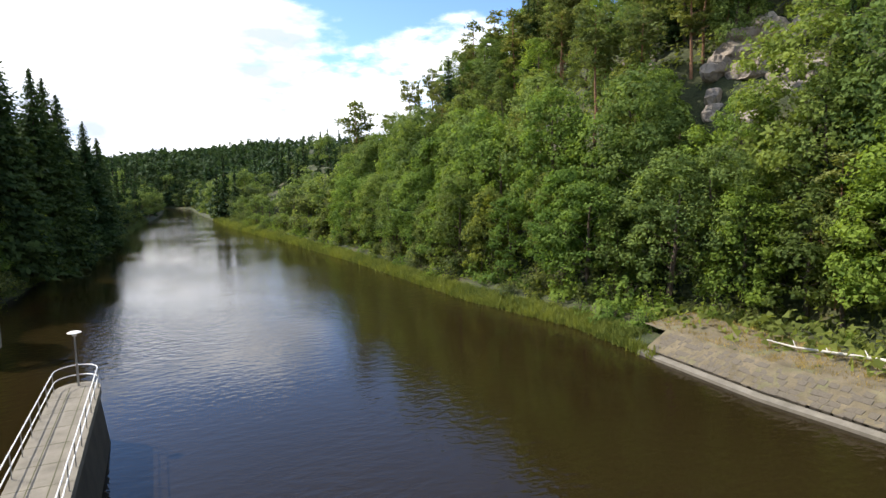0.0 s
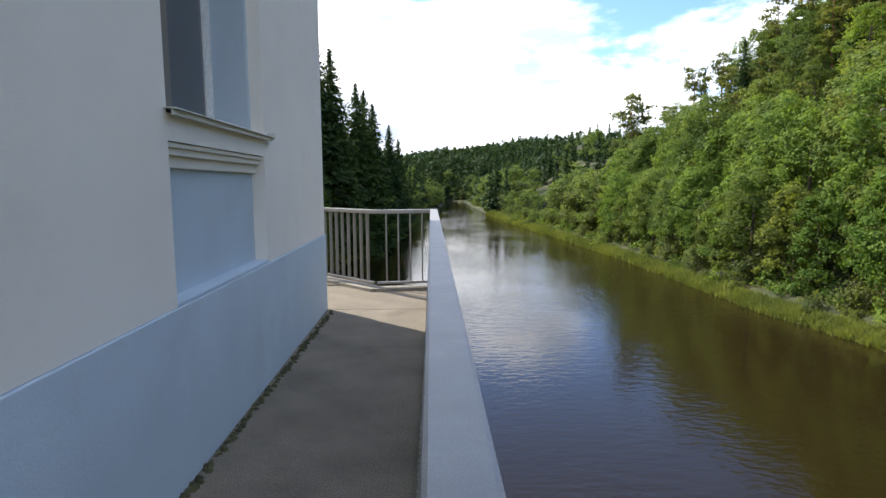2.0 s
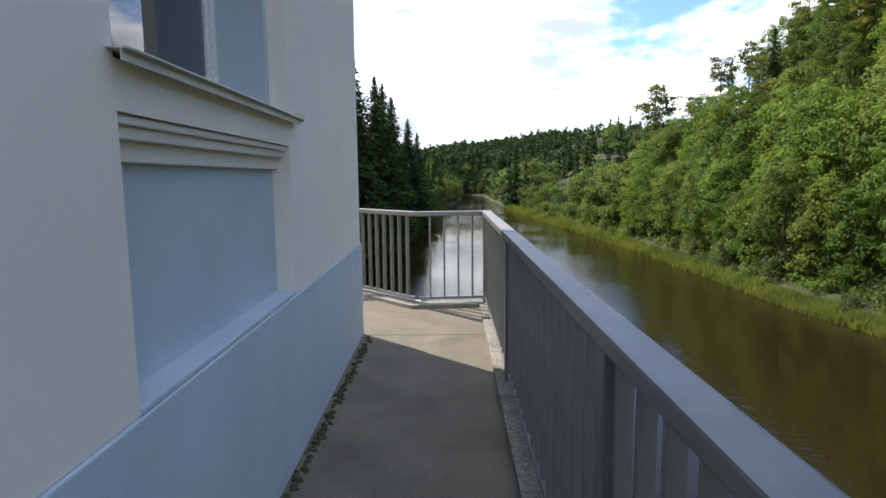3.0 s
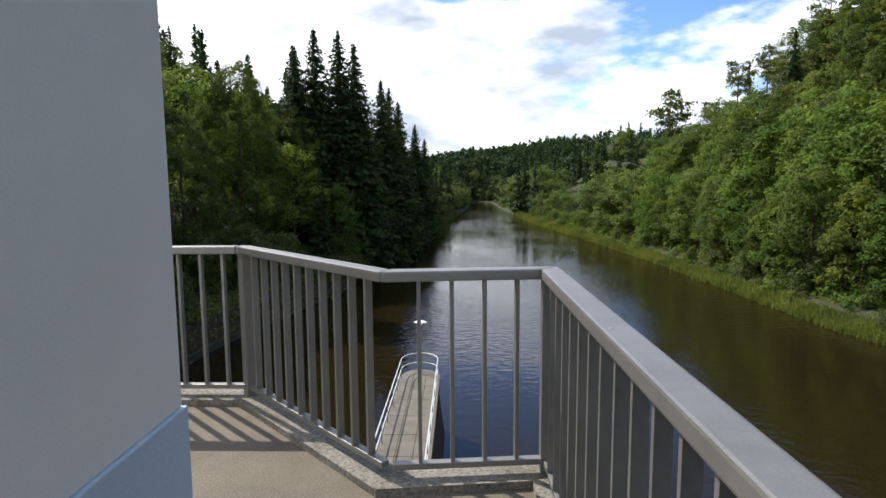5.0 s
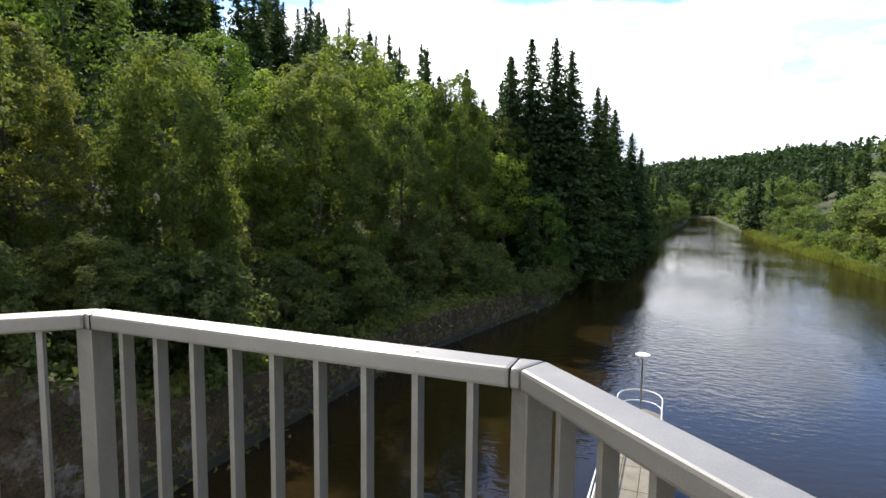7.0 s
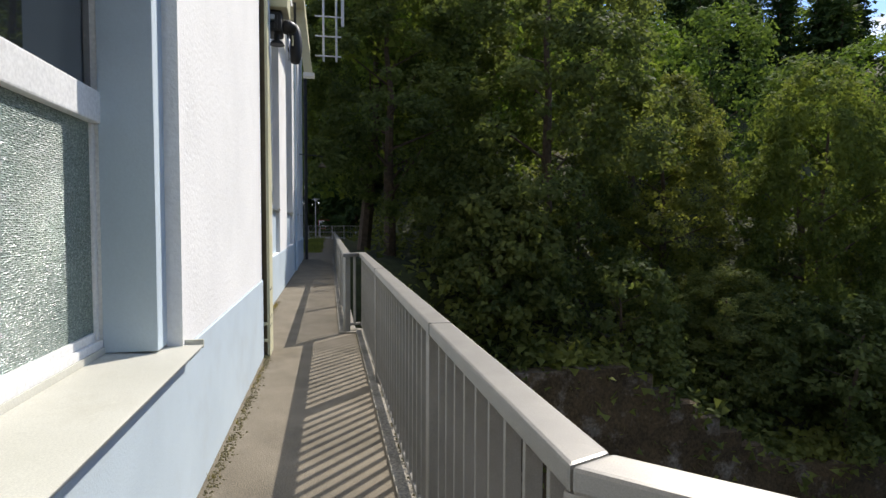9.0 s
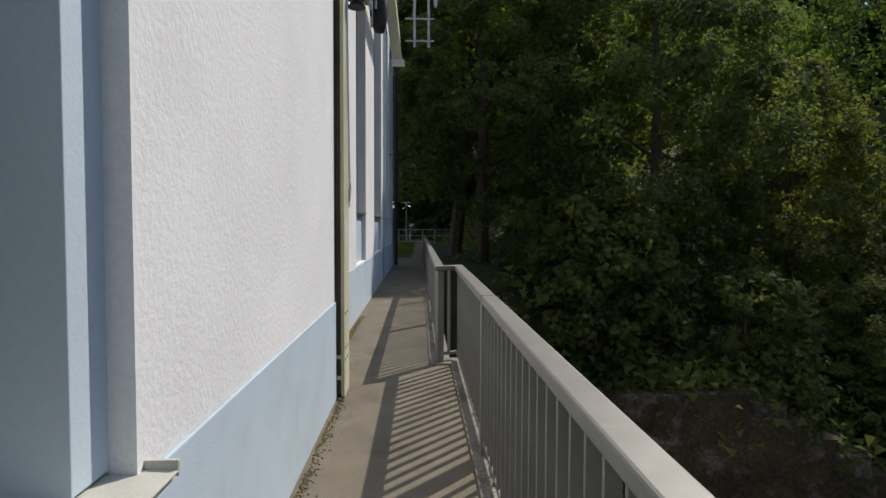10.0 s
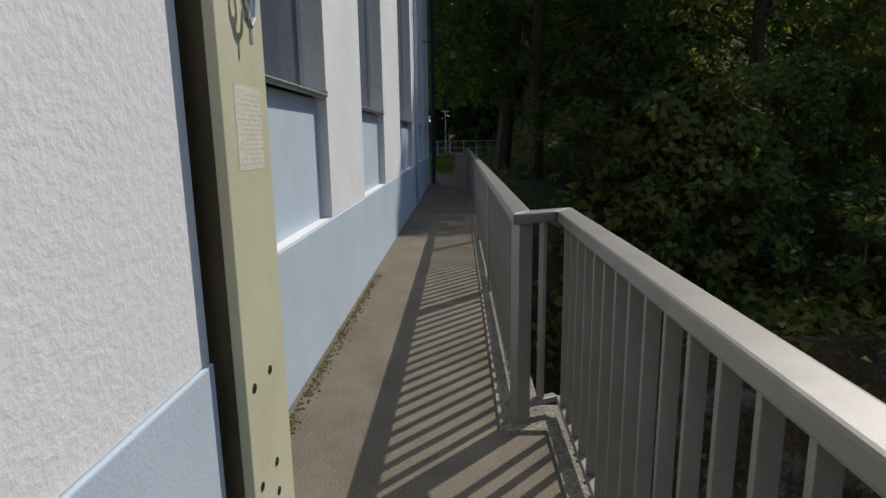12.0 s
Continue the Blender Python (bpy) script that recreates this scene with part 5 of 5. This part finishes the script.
def log():
    t = thing("driftwood_log", "bleached bare tree trunk lying in the grass", "log", at=Matrix.Translation((43.3, 16.5, WATER + 2.05)))
    bm = bmesh.new()
    pts = [Vector(p) for p in ((2.4, -4.2, 0.1), (1.5, -2.4, 0.16), (0.4, -0.4, 0.22), (-0.3, 1.4, 0.2), (-0.5, 3.6, 0.3))]
    for k, (p, q) in enumerate(zip(pts, pts[1:])):
        tube(bm, p, q, 0.16 - 0.03 * k, 0.13 - 0.03 * k, 8)
    part("trunk", bm, M["dead_wood"], t)
    for k in (1, 2, 3):
        part("branch", tube(bmesh.new(), pts[k], pts[k] + Vector((0.5, 0.5, 0.35)), 0.05, 0.02, 6), M["dead_wood"], t)


log()


def rock(x, y, w, h, seed):
    """A craggy outcrop: stacked, cracked blocks grown together."""
    rng = np.random.default_rng(seed)
    bm = bmesh.new()
    out = Vector((-(x - 2.6), -(y + 6.0), 0)).normalized()
    side = Vector((-out.y, out.x, 0))
    z0 = ground_z(x, y) + 1.0
    for i in range(26):
        u, v = rng.uniform(-0.5, 0.5) * w, rng.uniform(-0.45, 0.5) * h
        c = Vector((x, y, z0 + v)) + side * u - out * (v * 0.55 + 1.2) + out * rng.uniform(-0.6, 0.6)
        s = Vector((rng.uniform(1.0, 2.6), rng.uniform(0.8, 1.8), rng.uniform(0.9, 2.2))) * (w / 10)
        bmesh.ops.create_icosphere(bm, subdivisions=3, radius=1.0, matrix=Matrix.Translation(c) @ Matrix.Rotation(rng.uniform(-0.4, 0.4), 4, "X") @ Matrix.Rotation(rng.uniform(0, 3), 4, "Z") @ Matrix.Diagonal((*s, 1)))
    for p in bm.verts:
        q = p.co * 0.55
        n = noise.noise(q) * 0.8 + noise.noise(p.co * 1.7) * 0.35
        stepz = round(p.co.z * 0.9 + n) / 0.9
        p.co += out * n * 0.9 + side * noise.noise(q + Vector((7, 0, 0))) * 0.7
        p.co.z = p.co.z * 0.5 + stepz * 0.5
    ob = part("rock_outcrop", bm, M["rock"])
    return tagged(ob, "bare grey brown rock face on the wooded slope", "rock", "rock outcrops")


for k, (x, y, w, h) in enumerate(ROCKS):
    rock(x, y, w, h, 90 + k)


def hill_house(x, y, turn):
    z = ground_z(x, y)
    t = thing("house", "white house with dark roof on top of the hill", "house", at=pose(x, y, z, 0, 0, turn))
    part("wall", boxes((-5, 5, -4, 4, -2, 4.2)), M["render_white"], t)
    part("roof", prism_roof(5.6, 4.6, 4.2, 2.6), M["roof"], t)
    for k in (-3.2, 0, 3.2):
        w = part("window", boxes((k - 0.7, k + 0.7, -4.04, -3.98, 1.4, 2.9)), M["frame"], t)
        part("pane", boxes((k - 0.6, k + 0.6, -4.06, -4.041, 1.5, 2.8)), M["glass"], w)
    part("balcony", boxes((-5, 5, -5.3, -4.01, 0.7, 0.95)), M["concrete"], t)


def prism_roof(a, b, z, h):
    bm = bmesh.new()
    v = [bm.verts.new(c) for c in ((-a, -b, z), (a, -b, z), (a, b, z), (-a, b, z), (-a, 0, z + h), (a, 0, z + h))]
    for f in ((0, 1, 5, 4), (2, 3, 4, 5), (0, 4, 3), (1, 2, 5), (0, 3, 2, 1)):
        bm.faces.new([v[i] for i in f])
    bmesh.ops.recalc_face_normals(bm, faces=bm.faces)
    return bm


hill_house(*HOUSE, -40)


def bank_wall():
    """The rough stone wall that holds the shaded bank."""
    t = tagged(new("bank_wall"), "old mossy rubble wall along the shaded bank", "wall", "", "structure")
    rng = np.random.default_rng(29)
    bm = bmesh.new()
    ys = np.arange(4, 76, 1.0)
    for y0, y1 in zip(ys, ys[1:]):
        a, b = along(BANK_L, y0), along(BANK_L, y1)
        prism(bm, [(a + 0.12, y0), (b + 0.12, y1), (b - 0.6, y1), (a - 0.6, y0)], WATER - 1.5, WATER + wall_rise(y0))
    part("core", bm, M["wall_stone"], t)
    bm = bmesh.new()
    for y0, y1 in zip(ys, ys[1:]):
        a, b = along(BANK_L, y0), along(BANK_L, y1)
        prism(bm, [(a + 0.5, y0), (b + 0.5, y1), (b + 0.121, y1), (a + 0.121, y0)], WATER - 1.5, WATER + 0.55)
    part("footing", bm, M["wet_concrete"], t, "pale worn footing at the waterline")
    me = mesh_of("stone", boxes((-0.5, 0.5, -0.5, 0.5, -0.5, 0.5), bevel=0.16), M["wall_stone"])
    for i in range(58):
        y = 25 + i * 0.86
        rows = int((wall_rise(y) - 0.7) / 0.62)
        for j in range(rows):
            o = new("stone", me)
            o.parent = t
            o.location = (along(BANK_L, y) + 0.07 + rng.uniform(-0.03, 0.05), y + rng.uniform(0, 0.9), WATER + 0.9 + j * 0.62 + rng.uniform(-0.05, 0.05))
            o.rotation_euler = (rng.uniform(-0.1, 0.1), rng.uniform(-0.1, 0.1), rng.uniform(-0.15, 0.15))
            o.scale = (0.3 * rng.uniform(0.7, 1.3), 0.95 * rng.uniform(0.35, 1.2), 0.55 * rng.uniform(0.45, 1.2))


bank_wall()


def undergrowth():
    """Low scrub that covers the open ground of the sunny slope."""
    rng = np.random.default_rng(41)
    cs, ns = [], []
    for _ in range(3600):
        y = rng.uniform(0, 170)
        x = along(BANK_R, y) + rng.uniform(5, 62)
        if math.hypot(x - ROCKS[0][0], y - ROCKS[0][1]) < 7:
            continue
        k, r = 12, rng.uniform(0.4, 1.1)
        q = rng.normal(0, 1, (k, 3)) * [r, r, r * 0.5]
        cs.append(q + [x, y, ground_z(x, y) + r * 0.5])
        ns.append(np.tile([-0.4, 0.1, 0.8], (k, 1)))
    me = leaves(np.concatenate(cs), np.concatenate(ns), 0.26, rng, "undergrowth", M["leaf_y"])
    tagged(new("undergrowth", me), "low green and brown scrub on the sunny slope", "undergrowth", "", "stuff")


undergrowth()


def shade_growth():
    """Ferns, ivy and saplings under the trees of the shaded bank."""
    rng = np.random.default_rng(43)
    cs, ns = [], []
    for _ in range(4200):
        y = rng.uniform(3, 80)
        x = along(BANK_L, y) - (rng.uniform(0.0, 2.5) if rng.random() < 0.45 else rng.uniform(2.5, 30))
        k, r = 11, rng.uniform(0.3, 0.9)
        q = rng.normal(0, 1, (k, 3)) * [r, r, r * 0.5]
        cs.append(q + [x, y, ground_z(x, y) + r * 0.45])
        ns.append(np.tile([0.3, -0.1, 0.8], (k, 1)))
    me = leaves(np.concatenate(cs), np.concatenate(ns), 0.13, rng, "shade_growth", M["leaf_b"])
    tagged(new("shade_growth", me), "ferns and saplings covering the shaded bank", "undergrowth", "", "stuff")


shade_growth()
setting("floor_joint", boxes((0.02, 1.09, -0.035, -0.027, -0.01, 0.0015)), M["moss"], "dark expansion joint across the walkway", "joint")
